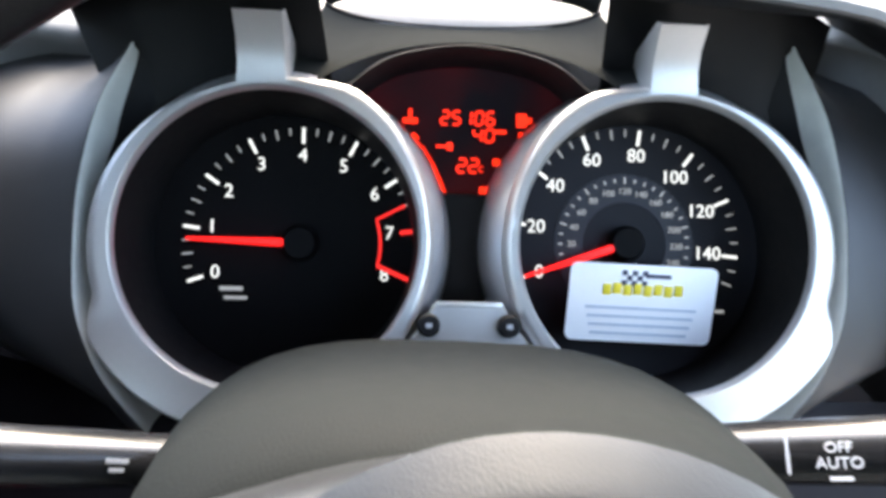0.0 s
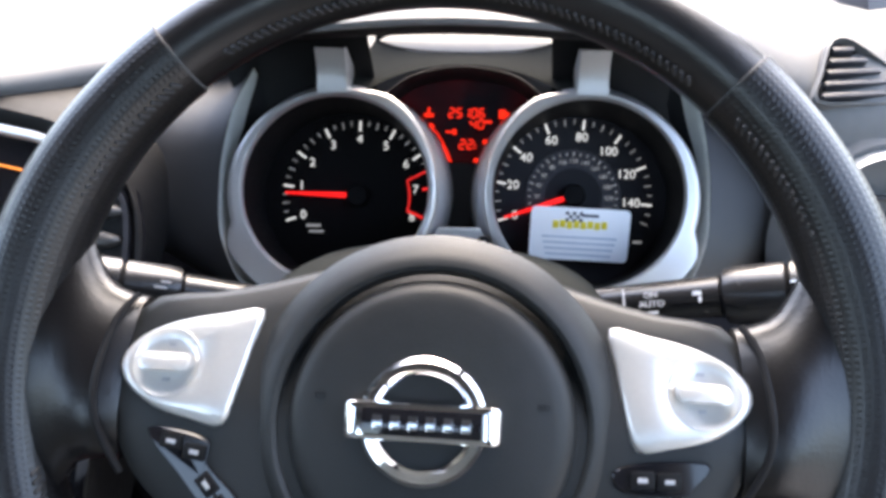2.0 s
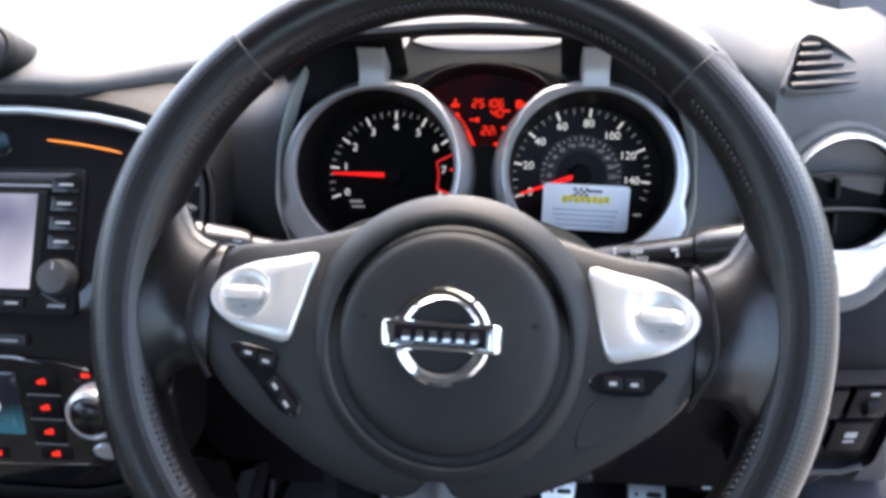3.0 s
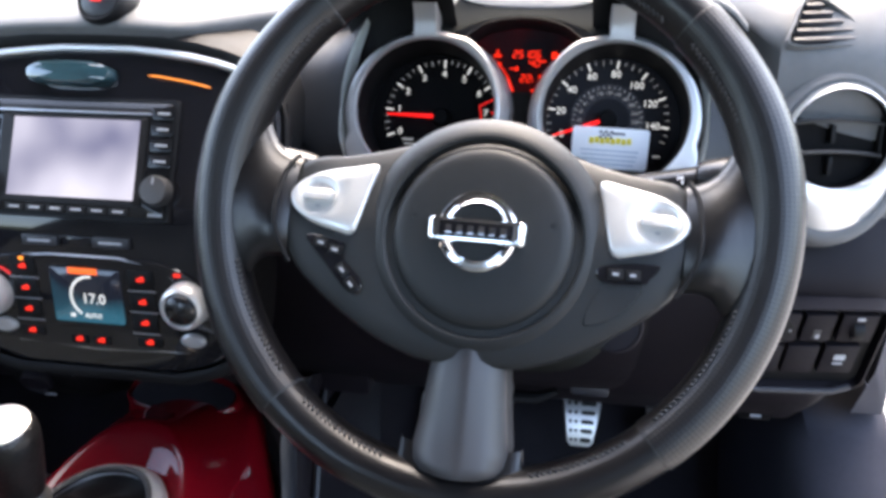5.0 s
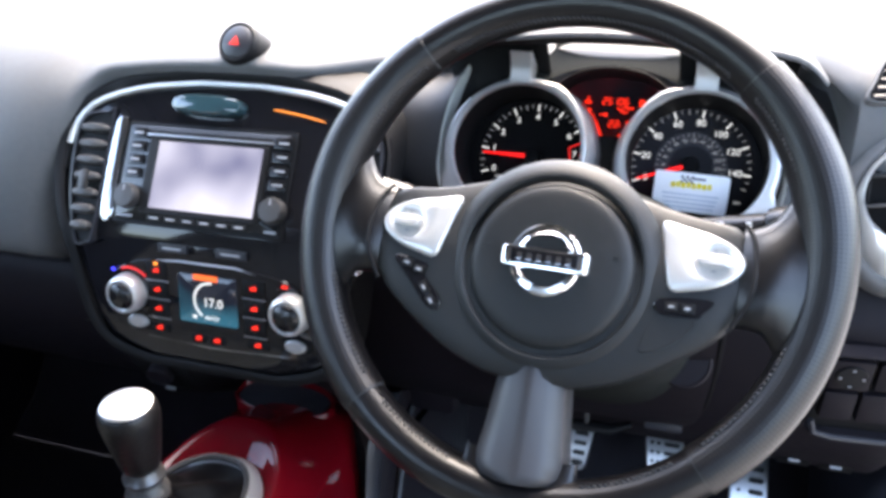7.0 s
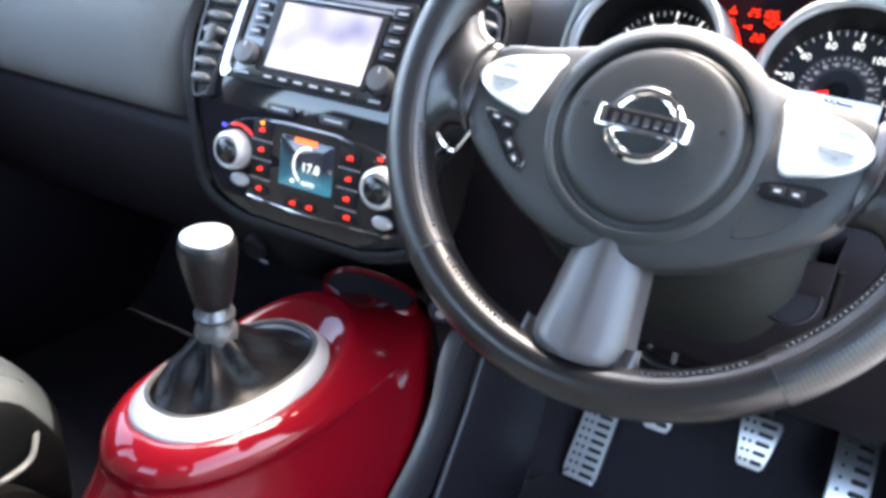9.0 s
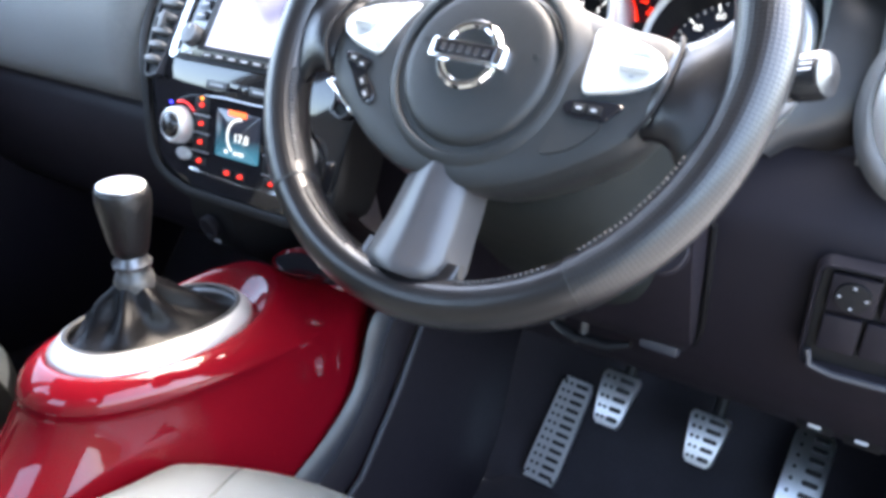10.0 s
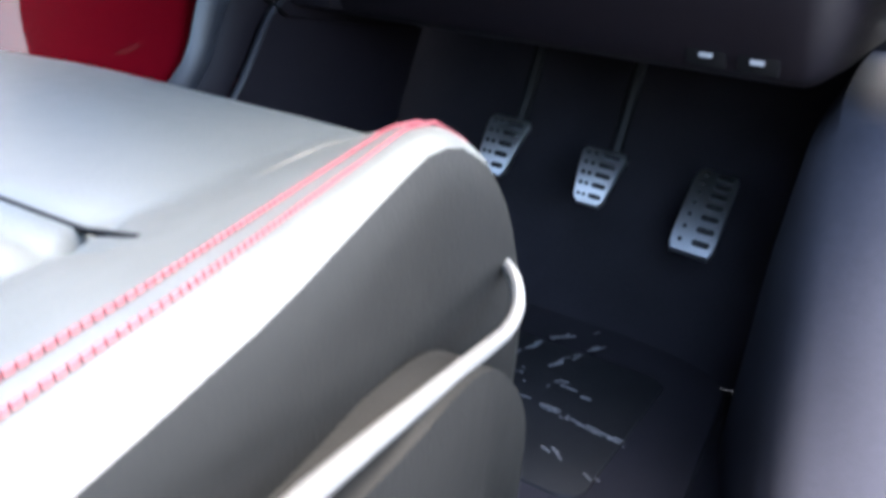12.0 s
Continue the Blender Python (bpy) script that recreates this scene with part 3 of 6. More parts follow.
part("red_zone", tube(arc_pts(-0.0708, 0.0514, 21.5, -20.5), 0.0012, 6, flat=0.5), REDPRINT, tach, "red rev limit band")
part("red_zone_edge", tube([arc_pts(-0.0708, 0.049, 21.5, 21, 1)[0]] + arc_pts(-0.0708, 0.0350, 19, -15), 0.0006, 6, flat=0.5), REDPRINT, tach)
part("red_zone_foot", tube([arc_pts(-0.0708, 0.035, -15, -15, 1)[0], arc_pts(-0.0708, 0.050, -17.5, -17.5, 1)[0]], 0.0009, 6, flat=0.5), REDPRINT, tach)
part("red_zone_tick", tube([arc_pts(-0.0708, 0.044, 7.5, 7.5, 1)[0], arc_pts(-0.0708, 0.050, 7.5, 7.5, 1)[0]], 0.0009, 6, flat=0.5), REDPRINT, tach)
# inner kilometre scale on its own pale-edged disc
part("inner_disc", lathe([(0.0318, 0.0), (0.0316, 0.0005), (0.0190, 0.0005), (0.0186, 0.0001)], 56, m=Matrix.Translation((0.0733, GV, FZ))), mat("inner_dial_print", (0.019, 0.0185, 0.025), 0.5, spec=0.3, grain=40), speed, "slate ring behind the kilometre scale")
for i in range(25):
    a = 199 - 219 * i / 24
    part("inner_tick", box((0.0288, 0, 0.0003), (0.003 if i % 4 == 0 else 0.0018, 0.0008, 0.0011), 0), GREYLIT, speed, m=Matrix.Translation((0.0733, GV, FZ)) @ pose(0, 0, 0, 0, 0, a))
for k in range(1, 13):
    a = radians(199 - 219 * k / 12.0)
    words("inner_figure", str(20 * k), 0.0040, GREYLIT, speed, at(0.0733 + 0.0238 * math.cos(a), GV + 0.0238 * math.sin(a), FZ + 0.0008))
part("unit_mark", box((0.116, -0.026, FZ + 0.0004), (0.006, 0.0014, 0.0004), 0), GREYLIT, speed)


def needle(cu, a, length):
    n = part("needle", loft([[(0.0058, -0.0017, 0.006), (0.0058, 0.0017, 0.006), (0.0058, 0.0012, 0.0075), (0.0058, -0.0012, 0.0075)],
                             [(0.012, -0.0017, 0.006), (0.012, 0.0017, 0.006), (0.012, 0.0012, 0.0076), (0.012, -0.0012, 0.0076)],
                             [(length, -0.0007, 0.0052), (length, 0.0007, 0.0052), (length, 0.0005, 0.0062), (length, -0.0005, 0.0062)]], True, caps=True), NEEDLE, cluster, "glowing red pointer", m=Matrix.Translation((cu, dial_height(cu), FZ)) @ pose(0, 0, 0, 0, 0, a))
    part("cap", lathe([(0.0080, 0.0), (0.0080, 0.0058), (0.0065, 0.0080), (0.0, 0.0082)], 32), FACE, n, "black pointer hub")


needle(-0.0708, 178.5, 0.0485)
needle(0.0733, 198.7, 0.0480)

# central display
half = [(0.0, 0.089), (0.02, 0.086), (0.040, 0.076), (0.050, 0.064), (0.049, 0.052), (0.037, 0.042), (0.0285, 0.031), (0.0235, 0.016), (0.0205, -0.002), (0.0205, -0.02), (0.024, -0.04)]
disp = part("display", pillow([(-x, y) for x, y in reversed(half[1:])] + half, [(1, FZ + 0.006), (1, FZ + 0.008)], centre=(0, 0.03)), LCDGLASS, cluster, "dark display panel with a red glow")
DZ = FZ + 0.0086


def lcd(px, py):
    return ((px - 815) * 0.000250, 0.0014 + (428 - py) * 0.000250)


SEGMENTS = {"0": "abcdef", "1": "bc", "2": "abged", "4": "fgbc", "5": "afgcd", "6": "afgcde"}


def digit_mesh(digit, w, h, t):
    """One figure of seven slanted bars."""
    bm = bmesh.new()
    for k in SEGMENTS[digit]:
        x, y, flat = {"a": (0, h, 1), "g": (0, 0, 1), "d": (0, -h, 1), "f": (-w, h / 2, 0), "b": (w, h / 2, 0), "e": (-w, -h / 2, 0), "c": (w, -h / 2, 0)}[k]
        size = (2 * w - t * 0.6, t, 0.0003) if flat else (t, h - t * 0.5, 0.0003)
        box((x + 0.10 * y, y, 0), size, 0, bm)
    return bm


def figures(name, text, px, py, w, h, pitch):
    for i, digit in enumerate(text):
        x, y = lcd(px + (i - (len(text) - 1) / 2) * pitch, py)
        part(name, digit_mesh(digit, w, h, 0.0011), LCDRED, disp, m=at(x, y, DZ))


figures("digit", "25106", 821, 206, 0.0016, 0.0029, 20)
figures("trip_figure", "40", 849, 236, 0.0018, 0.0027, 21)
figures("temperature", "22", 822, 290, 0.0018, 0.0029, 21)
x, y = lcd(878, 229)
part("unit_mark", box((x, y, DZ), (0.0055, 0.0016, 0.0003), 0), LCDRED, disp)
x, y = lcd(845, 294)
words("temperature_unit", "c", 0.0060, LCDRED, disp, at(x, y, DZ))
for px, py, w, h in ((720, 213, 0.0065, 0.0025), (720, 203, 0.0016, 0.0055), (916, 208, 0.0045, 0.006), (928, 208, 0.003, 0.0025), (778, 257, 0.006, 0.0012), (790, 257, 0.0025, 0.0035), (872, 283, 0.003, 0.003), (860, 333, 0.0085, 0.003), (915, 235, 0.002, 0.003), (869, 327, 0.006, 0.0015)):
    x, y = lcd(px, py)
    part("pictogram", box((x, y, DZ), (w, h, 0.0003), 0), LCDRED, disp)
part("temperature_scale", tube([(*lcd(a, b), DZ) for a, b in ((720, 240), (745, 262), (762, 290), (775, 318), (783, 338))], 0.0005, 6), LCDRED, disp)
part("fuel_scale", tube([(*lcd(a, b), DZ) for a, b in ((920, 240), (900, 258), (884, 282), (870, 310), (858, 336))], 0.0005, 6), LCDRED, disp)
part("temperature_bar", tube([(*lcd(a, b), DZ) for a, b in ((755, 295), (766, 318), (774, 336))], 0.0018, 6, flat=0.3), LCDRED, disp)
part("temperature_bar", tube([(*lcd(a, b), DZ) for a, b in ((722, 238), (733, 247))], 0.0016, 6, flat=0.3), LCDRED, disp)
part("display_sill", box((0, -0.006, FZ + 0.012), (0.036, 0.058, 0.008), 0.002), BLACK, cluster, "plain black panel below the display")
# arched eyebrow over the display
arch_o = [(-0.0570, 0.0562), (-0.051, 0.062), (-0.032, 0.0755), (0.0, 0.0810), (0.032, 0.0755), (0.051, 0.062), (0.0570, 0.0562)]
arch_i = [(-0.0552, 0.0548), (-0.049, 0.0603), (-0.0308, 0.0733), (0.0, 0.0785), (0.0308, 0.0733), (0.049, 0.0603), (0.0552, 0.0548)]
rows = [refine([(u, v, z) for u, v in o], 5) for o, z in ((arch_o, -0.075), (arch_o, -0.012), ([(a[0] * 0.97, a[1] * 0.985) for a in arch_o], -0.009), ([(a[0] * 1.02, a[1] * 1.01) for a in arch_i], -0.010), (arch_i, -0.013), ([(a[0] * 0.98, a[1] * 1.02) for a in arch_i], -0.05))]
part("eyebrow", loft(rows), BLACK, cluster, "dark arched shade over the display", sharp=50)

# shelf behind the eyebrow, darkened for the visor's shadow, ending in a rounded recess
rows, rim_line = [], []
for i in range(25):
    u = -0.075 + 0.150 * i / 24
    top = max(0.0815 - 0.015 * (u / 0.061) ** 2 - 0.002 * (u / 0.061) ** 6, math.sqrt(max(0.0, 0.0640 ** 2 - (0.078 - abs(u)) ** 2)))
    far = 0.1115 - 0.0095 * math.sqrt(max(0.0, 1 - (u / 0.0720) ** 2))
    rows.append([(u, top, -0.0115), (u * 0.96, top * 0.75 + far * 0.25 + 0.001, -0.022), (u * 0.90, top * 0.35 + far * 0.65 + 0.001, -0.040), (u * 0.85, far, -0.056), (u * 0.85, far - 0.004, -0.058)])
    rim_line.append((u * 0.85, far + 0.0004, -0.0555))
part("shelf", loft(rows), HOOD, cluster, "dash shelf behind the display shade, darkened for the visor's shadow", sharp=70)
rows = []
for i in range(25):
    u = -0.075 + 0.150 * i / 24
    far = 0.1115 + 0.0095 * math.sqrt(max(0.0, 1 - (u / 0.0720) ** 2))
    rows.append([(u * 0.85, far, -0.060), (u * 0.85, far + 0.003, -0.055), (u, 0.150, -0.050)])
# added mask that cuts the bright opening to an oval
part("recess_top", loft(rows), HOOD, cluster, "dark strip added to round off the bright opening", sharp=70)
part("recess_floor", loft([[(-0.085, y, z), (-0.04, y - 0.002, z), (0.0, y - 0.003, z), (0.04, y - 0.002, z), (0.085, y, z)] for y, z in ((0.098, -0.066), (0.106, -0.085), (0.118, -0.115), (0.128, -0.15))]), DASH, cluster, "pale grey floor of the recess", sharp=70)
part("recess_edge", tube(rim_line, 0.0009, 6), BLACK, cluster, "dark rounded recess edge")

# binnacle: a cheek on each side of the gauges, and a visor plate that floats over them
shell = thing("binnacle", "dark grey plastic instrument binnacle with a floating visor", "binnacle", m=CL)
rim_in = [(0.1365, 0.0772, -0.0153), (0.1375, 0.0740, -0.0145), (0.146, 0.050, -0.008), (0.1505, 0.020, -0.004), (0.1510, -0.005, -0.003), (0.1495, -0.030, -0.004), (0.140, -0.055, -0.007), (0.124, -0.076, -0.012)]
for s in (-1, 1):
    lift = 0.0085 if s > 0 else 0.0015
    edge_line = [Vector((s * u, v + lift * max(0.0, (v - 0.02) / 0.0572), z)) for u, v, z in refine(rim_in, 4)]
    rows, dark = [], []
    for p in edge_line:
        a = math.atan2(p.y, abs(p.x) - 0.078)
        inn = Vector((s * (0.078 + 0.066 * math.cos(a)), 0.066 * math.sin(a), -0.030))
        wide = 0.06 + 0.34 * min(1.0, max(0.0, (0.080 + lift - p.y) / 0.038)) ** 0.8
        cut = p.lerp(inn, wide) + Vector((0, 0, -0.002))
        dark.append([inn, p.lerp(inn, 0.7) + Vector((0, 0, -0.006)), cut])
        rows.append([cut, p.lerp(inn, wide * 0.42) + Vector((0, 0, -0.0005)), p + Vector((-s * 0.001, 0, -0.0006)), p])
    part("flank", loft(rows), FLANK, shell, "inner edge of the binnacle, painted pale for window light", sharp=60)
    # inner share of the flank in black, for the shade beside the ring
    part("flank_shade", loft(dark), BLACK, shell, "inner part of the flank, painted black for shade", sharp=60)
    rows = []
    for p in edge_line:
        k = max(0.0, p.y) / 0.08
        g = 1 - 0.86 * min(1.0, max(0.0, (-0.01 - p.y) / 0.055))
        roll = 0.034 * min(1.3, max(0.0, (p.y - 0.025) / 0.055)) ** 2
        drop = ((0.0006, 0, -0.0004), (0.005, 0.0005, -0.001), (0.018, 0.002, -0.003), (0.034, 0.004, -0.004), (0.052, 0.006, -0.006), (0.070, 0.007, -0.010), (0.088, 0.007, -0.018), (0.098, 0.0, -0.050))
        rows.append([p + Vector((s * out * g, up * k, z - roll * min(1.0, out / 0.020))) for out, up, z in drop])
    rows = [[q + Vector((0, dy, dz)) for q in rows[0]] for dy, dz in ((-0.001, -0.090), (0.007, -0.045), (0.0075, -0.024), (0.0045, -0.009))] + rows
    part("cheek", loft(rows), CHEEK, shell, "smooth outer cheek of the binnacle, darkened for its shade", sharp=60)
vis_f = refine([(-0.172, 0.224, 0.739), (-0.150, 0.214, 0.760), (-0.09, 0.198, 0.770), (0.0, 0.190, 0.777), (0.09, 0.198, 0.770), (0.150, 0.214, 0.760), (0.176, 0.224, 0.739)], 4)
vis_r = refine([(-0.162, 0.285, 0.750), (-0.14, 0.278, 0.764), (-0.08, 0.266, 0.780), (0.0, 0.258, 0.788), (0.08, 0.266, 0.780), (0.14, 0.278, 0.764), (0.164, 0.285, 0.750)], 4)
for s in (-1, 1):
    base, top = [], []
    for i in range(15):
        a = radians(150 - 78 * i / 14)
        base.append(Vector((s * (0.078 - 0.0685 * math.cos(a)), 0.0685 * math.sin(a), -0.030)))
        x = s * (0.160 - 0.102 * i / 14)
        q = min(vis_r, key=lambda v: abs(v.x - x))
        top.append(CL.inverted() @ Vector((x, q.y - 0.004, q.z - 0.006)))
    # black sheet that fills the shaded gap below the visor
    part("under_visor_shade", loft([top, [a.lerp(b, 0.5) for a, b in zip(top, base)], base]), BLACK, shell, "black wall added for the shade under the visor", sharp=70)
part("visor", loft([[p + Vector((0, 0.004, -0.006)), p + Vector((0, 0, -0.0045)), p + Vector((0, 0, -0.0015)), p + Vector((0, 0.004, 0.001)), p.lerp(q, 0.5) + Vector((0, 0, 0.003)), q, q + Vector((0, 0.002, -0.004))] for p, q in zip(vis_f, vis_r)]), DASH, shell, "thin arched visor plate over the gauges", m=CL.inverted(), sharp=50)
# pale plate's underside in black: its shade put into the colour
part("visor_underside", loft([[p + Vector((0, 0.0042, -0.0058)), p + Vector((0, 0.010, -0.0065 - 0.005 * max(0.0, 1 - (p.x / 0.15) ** 2))), p.lerp(q, 0.5) + Vector((0, 0, -0.005 - 0.010 * max(0.0, 1 - (p.x / 0.15) ** 2))), q + Vector((0, 0, -0.005 - 0.007 * max(0.0, 1 - (p.x / 0.15) ** 2))), q + Vector((0, 0.002, -0.004))] for p, q in zip(vis_f, vis_r)]), BLACK, shell, "visor underside, painted black for its shade", m=CL.inverted(), sharp=50)

# paper card tucked in front of the speedometer
card = thing("dealer_card", "white printed dealer card tucked into the gauge", "card", m=leaning(0.0812, 0.2345, 0.6352, 11) @ pose(0, 0, 0, 0, 0, -2))
part("paper", pillow(round_rect(0.0632, 0.0342, 0.003), [(1, -0.0004), (1, 0.0004)]), CARD, card)
bm = bmesh.new()
for i in range(8):
    box((-0.0155 + i * 0.0044, 0.006 + (0.0006 if i % 2 else 0), 0.0006), (0.0036, 0.0048, 0.0004), 0.0004, bm)
part("logo_bar", bm, YELLOW, card, "row of yellow logo blocks")
bm = bmesh.new()
for i in range(5):
    for j in range(3):
        if (i + j) % 2 == 0:
            box((-0.0085 + i * 0.0022, 0.0135 - j * 0.0022, 0.00055), (0.0022, 0.0022, 0.0003), 0, bm)
part("logo_check", bm, INK, card, "dark chequered logo block")
part("logo_word", box((0.006, 0.0125, 0.0006), (0.011, 0.0018, 0.0003), 0), INK, card)
for i, w in enumerate((0.048, 0.046, 0.044, 0.042)):
    part("text_line", box((0.0, -0.002 - i * 0.0038, 0.0005), (w, 0.0012, 0.0002), 0), GREYINK, card)

# ---- steering wheel ----
WH = leaning(0.002, 0.0155, 0.6632, 29.3) @ pose(0, 0, 0, 0, 0, -1.5)
wheel = thing("steering_wheel", "three-spoke black leather steering wheel with silver inserts", "steering wheel", m=WH)
RM, RR, RN = 0.1645, 0.0150, 0.0168


def rim_arc(a0, a1, swell=None, n=None):
    """A stretch of the rim with uv rows in hole pitches."""
    n = n or max(8, int(abs(a1 - a0) / 2.2))
    bm = bmesh.new()
    uv = bm.loops.layers.uv.new("rows")
    k = 28
    grid = []
    for i in range(n + 1):
        a = a0 + (a1 - a0) * i / n
        s = 1 + (swell(a) if swell else 0)
        ca, sa = math.cos(radians(a)), math.sin(radians(a))
        row = []
        for j in range(k):
            b = 2 * math.pi * j / k
            r = RM + (RR * s) * math.cos(b)
            row.append(bm.verts.new((r * ca, r * sa, RN * s * math.sin(b))))
        grid.append(row)
    for i in range(n):
        for j in range(k):
            f = bm.faces.new((grid[i][j], grid[i + 1][j], grid[i + 1][(j + 1) % k], grid[i][(j + 1) % k]))
            for lo, (ii, jj) in zip(f.loops, ((i, j), (i + 1, j), (i + 1, j + 1), (i, j + 1))):
                lo[uv].uv = (radians(a0 + (a1 - a0) * ii / n) * RM / 0.0026, jj / k * 2 * math.pi * RR / 0.0026)
    return bm


def grip(a):
    """Thumb rests just above the side spokes and thicker grips at their sides."""
    d = min(abs(a - 163), abs(a - 377))
    return 0.07 + 0.10 * math.exp(-(d / 15) ** 2)


part("upper_rim", rim_arc(46.6, 131.4), LEATHER, wheel, "smooth worn leather upper rim")
part("lower_rim", rim_arc(227.2, 311.3), LEATHER, wheel, "smooth leather lower rim")
part("side_grip", rim_arc(131.4, 227.2, grip), PERF, wheel, "perforated leather grip")
part("side_grip", rim_arc(311.3, 406.6, grip), PERF, wheel, "perforated leather grip")
for a in (46.6, 131.4, 227.2, 311.3):
    c = Matrix.Rotation(radians(a), 4, "Z") @ Matrix.Translation((RM, 0, 0)) @ Matrix.Rotation(radians(90), 4, "X")
    bm = bmesh.new()
    rows = [[c @ Vector(((RR + d) * math.cos(2 * math.pi * j / 28), (RN + d) * math.sin(2 * math.pi * j / 28), z)) for j in range(28)] for d, z in ((-0.001, -0.0013), (0.0005, -0.0006), (0.0005, 0.0006), (-0.001, 0.0013))]
    part("seam", loft(rows, True, bm), THREAD, wheel, "raised leather seam")
bm = bmesh.new()
for a0, a1 in ((52, 126), (134, 156), (196, 224), (232, 254), (286, 308), (315, 344), (384, 404)):
    steps = int((a1 - a0) / 1.25)
    for i in range(steps):
        a = a0 + (a1 - a0) * i / steps
        s = 1.05 if 131 < a < 228 or a > 311 else 1.0
        b = radians(140 if 228 < a < 310 else (150 if 46 < a < 132 else 143))
        c = Matrix.Rotation(radians(a), 4, "Z") @ Matrix.Translation((RM + RR * s * math.cos(b), 0, RN * s * math.sin(b))) @ Matrix.Rotation(radians(-78), 4, "Y") @ Matrix.Rotation(radians(28), 4, "Z")
        box((0, 0, 0.0006), (0.0050, 0.0015, 0.0018), 0.0006, bm, c)
tagged(part("stitching", bm, STITCH, wheel, "dark baseball stitching along the inner rim"), kind="stuff")

# leather side arms
for s in (-1, 1):
    rows = []
    for u, top, bot, n0, th in ((0.116, 0.0265, -0.0365, 0.004, 0.010), (0.122, 0.0275, -0.0360, 0.006, 0.012), (0.128, 0.0300, -0.0365, 0.0065, 0.013), (0.133, 0.0345, -0.0385, 0.006, 0.0135), (0.138, 0.0430, -0.0445, 0.005, 0.0140), (0.143, 0.0530, -0.0520, 0.003, 0.0142), (0.150, 0.0585, -0.0565, 0.001, 0.0142), (0.160, 0.056, -0.054, 0.0, 0.013)):
        mid, h = (top + bot) / 2, (top - bot) / 2
        e = min(1.0, max(0.0, (u - 0.126) / 0.012))
        row = []
        for j in range(24):
            t = 2 * math.pi * j / 24
            c, q = math.cos(t), math.sin(t)
            row.append((s * u, mid + h * math.copysign(abs(c) ** (0.7 + 0.4 * e), c), n0 + th * math.copysign(abs(q) ** (0.8 + 0.5 * e), q) - 0.002))
        rows.append(row)
    bm = loft(rows, True, caps=True)
    for v in bm.verts:
        d, e = max(0.0, v.co.y + 0.016), min(1.0, max(0.0, (0.158 - abs(v.co.x)) / 0.036))
        v.co.z -= 0.34 * e * d * d / (d + 0.010)
    part("side_spoke", bm, LEATHER, wheel, "smooth leather side spoke")

def lean_back(bm):
    """The hub's upper part leans away from the driver."""
    for v in bm.verts:
        d = max(0.0, v.co.y + 0.016)
        v.co.z -= 0.34 * d * d / (d + 0.010)
    return bm


hub_half = [(0.0, 0.0475), (0.022, 0.0466), (0.045, 0.0418), (0.066, 0.0355), (0.090, 0.0300), (0.112, 0.0270), (0.122, 0.0150), (0.1245, -0.004), (0.121, -0.024), (0.112, -0.041), (0.098, -0.054), (0.080, -0.067), (0.060, -0.079), (0.040, -0.087), (0.022, -0.091)]
hub_out = hub_half + [(-x, y) for x, y in reversed(hub_half[1:])]
hub_out = smooth_outline(hub_out, 2)
part("hub_cover", lean_back(pillow(hub_out, [(0.90, -0.045), (0.97, -0.022), (1.0, -0.006), (0.995, 0.003), (0.975, 0.0085), (0.93, 0.0112), (0.8, 0.0122), (0.5, 0.0135)], centre=(0, -0.012))), HUB, wheel, "grained dark plastic hub cover")
for s in (-1, 1):
    part("hub_seam", lean_back(tube(refine([(s * 0.1165, 0.0272, 0.0125), (s * 0.1215, 0.0170, 0.0160), (s * 0.1240, -0.004, 0.0175), (s * 0.1215, -0.022, 0.0162), (s * 0.1125, -0.0395, 0.0125)], 3), 0.0015, 8)), BLACK, wheel, "dark joint beside the spoke")
pc = (0.0025, -0.0155)
part("pad_surround", lathe([(0.0715, 0.004), (0.0675, 0.0098), (0.0640, 0.0130), (0.0610, 0.0150), (0.0588, 0.0154), (0.0572, 0.0142), (0.0563, 0.0105), (0.0560, 0.006)], 72, m=Matrix.Translation((*pc, 0))), HUB, wheel, "rounded collar of the airbag pad")
part("airbag_pad", lathe([(0.0536, 0.006), (0.0534, 0.0110), (0.0526, 0.0142), (0.0508, 0.0166), (0.0480, 0.0181), (0.044, 0.0190), (0.03, 0.0205), (0.015, 0.0212), (0.0, 0.0214)], 72, m=Matrix.Translation((*pc, 0))), HUB, wheel, "round grained airbag pad")
bm = bmesh.new()
for i, w in enumerate((0.013, 0.009)):
    box((pc[0], -0.0465 - i * 0.004, 0.0188 - i * 0.0003), (w, 0.0012, 0.0006), 0, bm)
part("moulded_mark", bm, HUB, wheel, "faint moulded lettering bars")
for s in (-1, 1):
    part("horn_mark", box((pc[0] + s * 0.040, -0.006, 0.0193), (0.004, 0.0022, 0.0005), 0.0006), HUB, wheel)
em = part("emblem", lathe([(0.0165, 0.020), (0.0170, 0.0240), (0.0185, 0.0256), (0.0212, 0.0252), (0.0228, 0.0235), (0.0232, 0.0195)], 64, m=Matrix.Translation((0.0002, -0.0130, 0))), CHROME, wheel, "chrome ring emblem with a crossbar")
part("crossbar", pillow(round_rect(0.0560, 0.0140, 0.0022, 0.0002, -0.0130), [(1, 0.019), (1, 0.0250), (0.97, 0.0268), (0.90, 0.0280), (0.7, 0.0284)]), CHROME, em, "polished crossbar")
part("name_plate", box((0.0002, -0.0130, 0.0288), (0.0420, 0.0092, 0.0012), 0.0003), GLOSS, em, "gloss black name plate")
for i in range(6):
    part("name_bar", box((0.0002 - 0.0155 + i * 0.0062, -0.0130, 0.0295), (0.0034, 0.0050, 0.0005), 0.0002), PLATE, em, "plain polished bar")

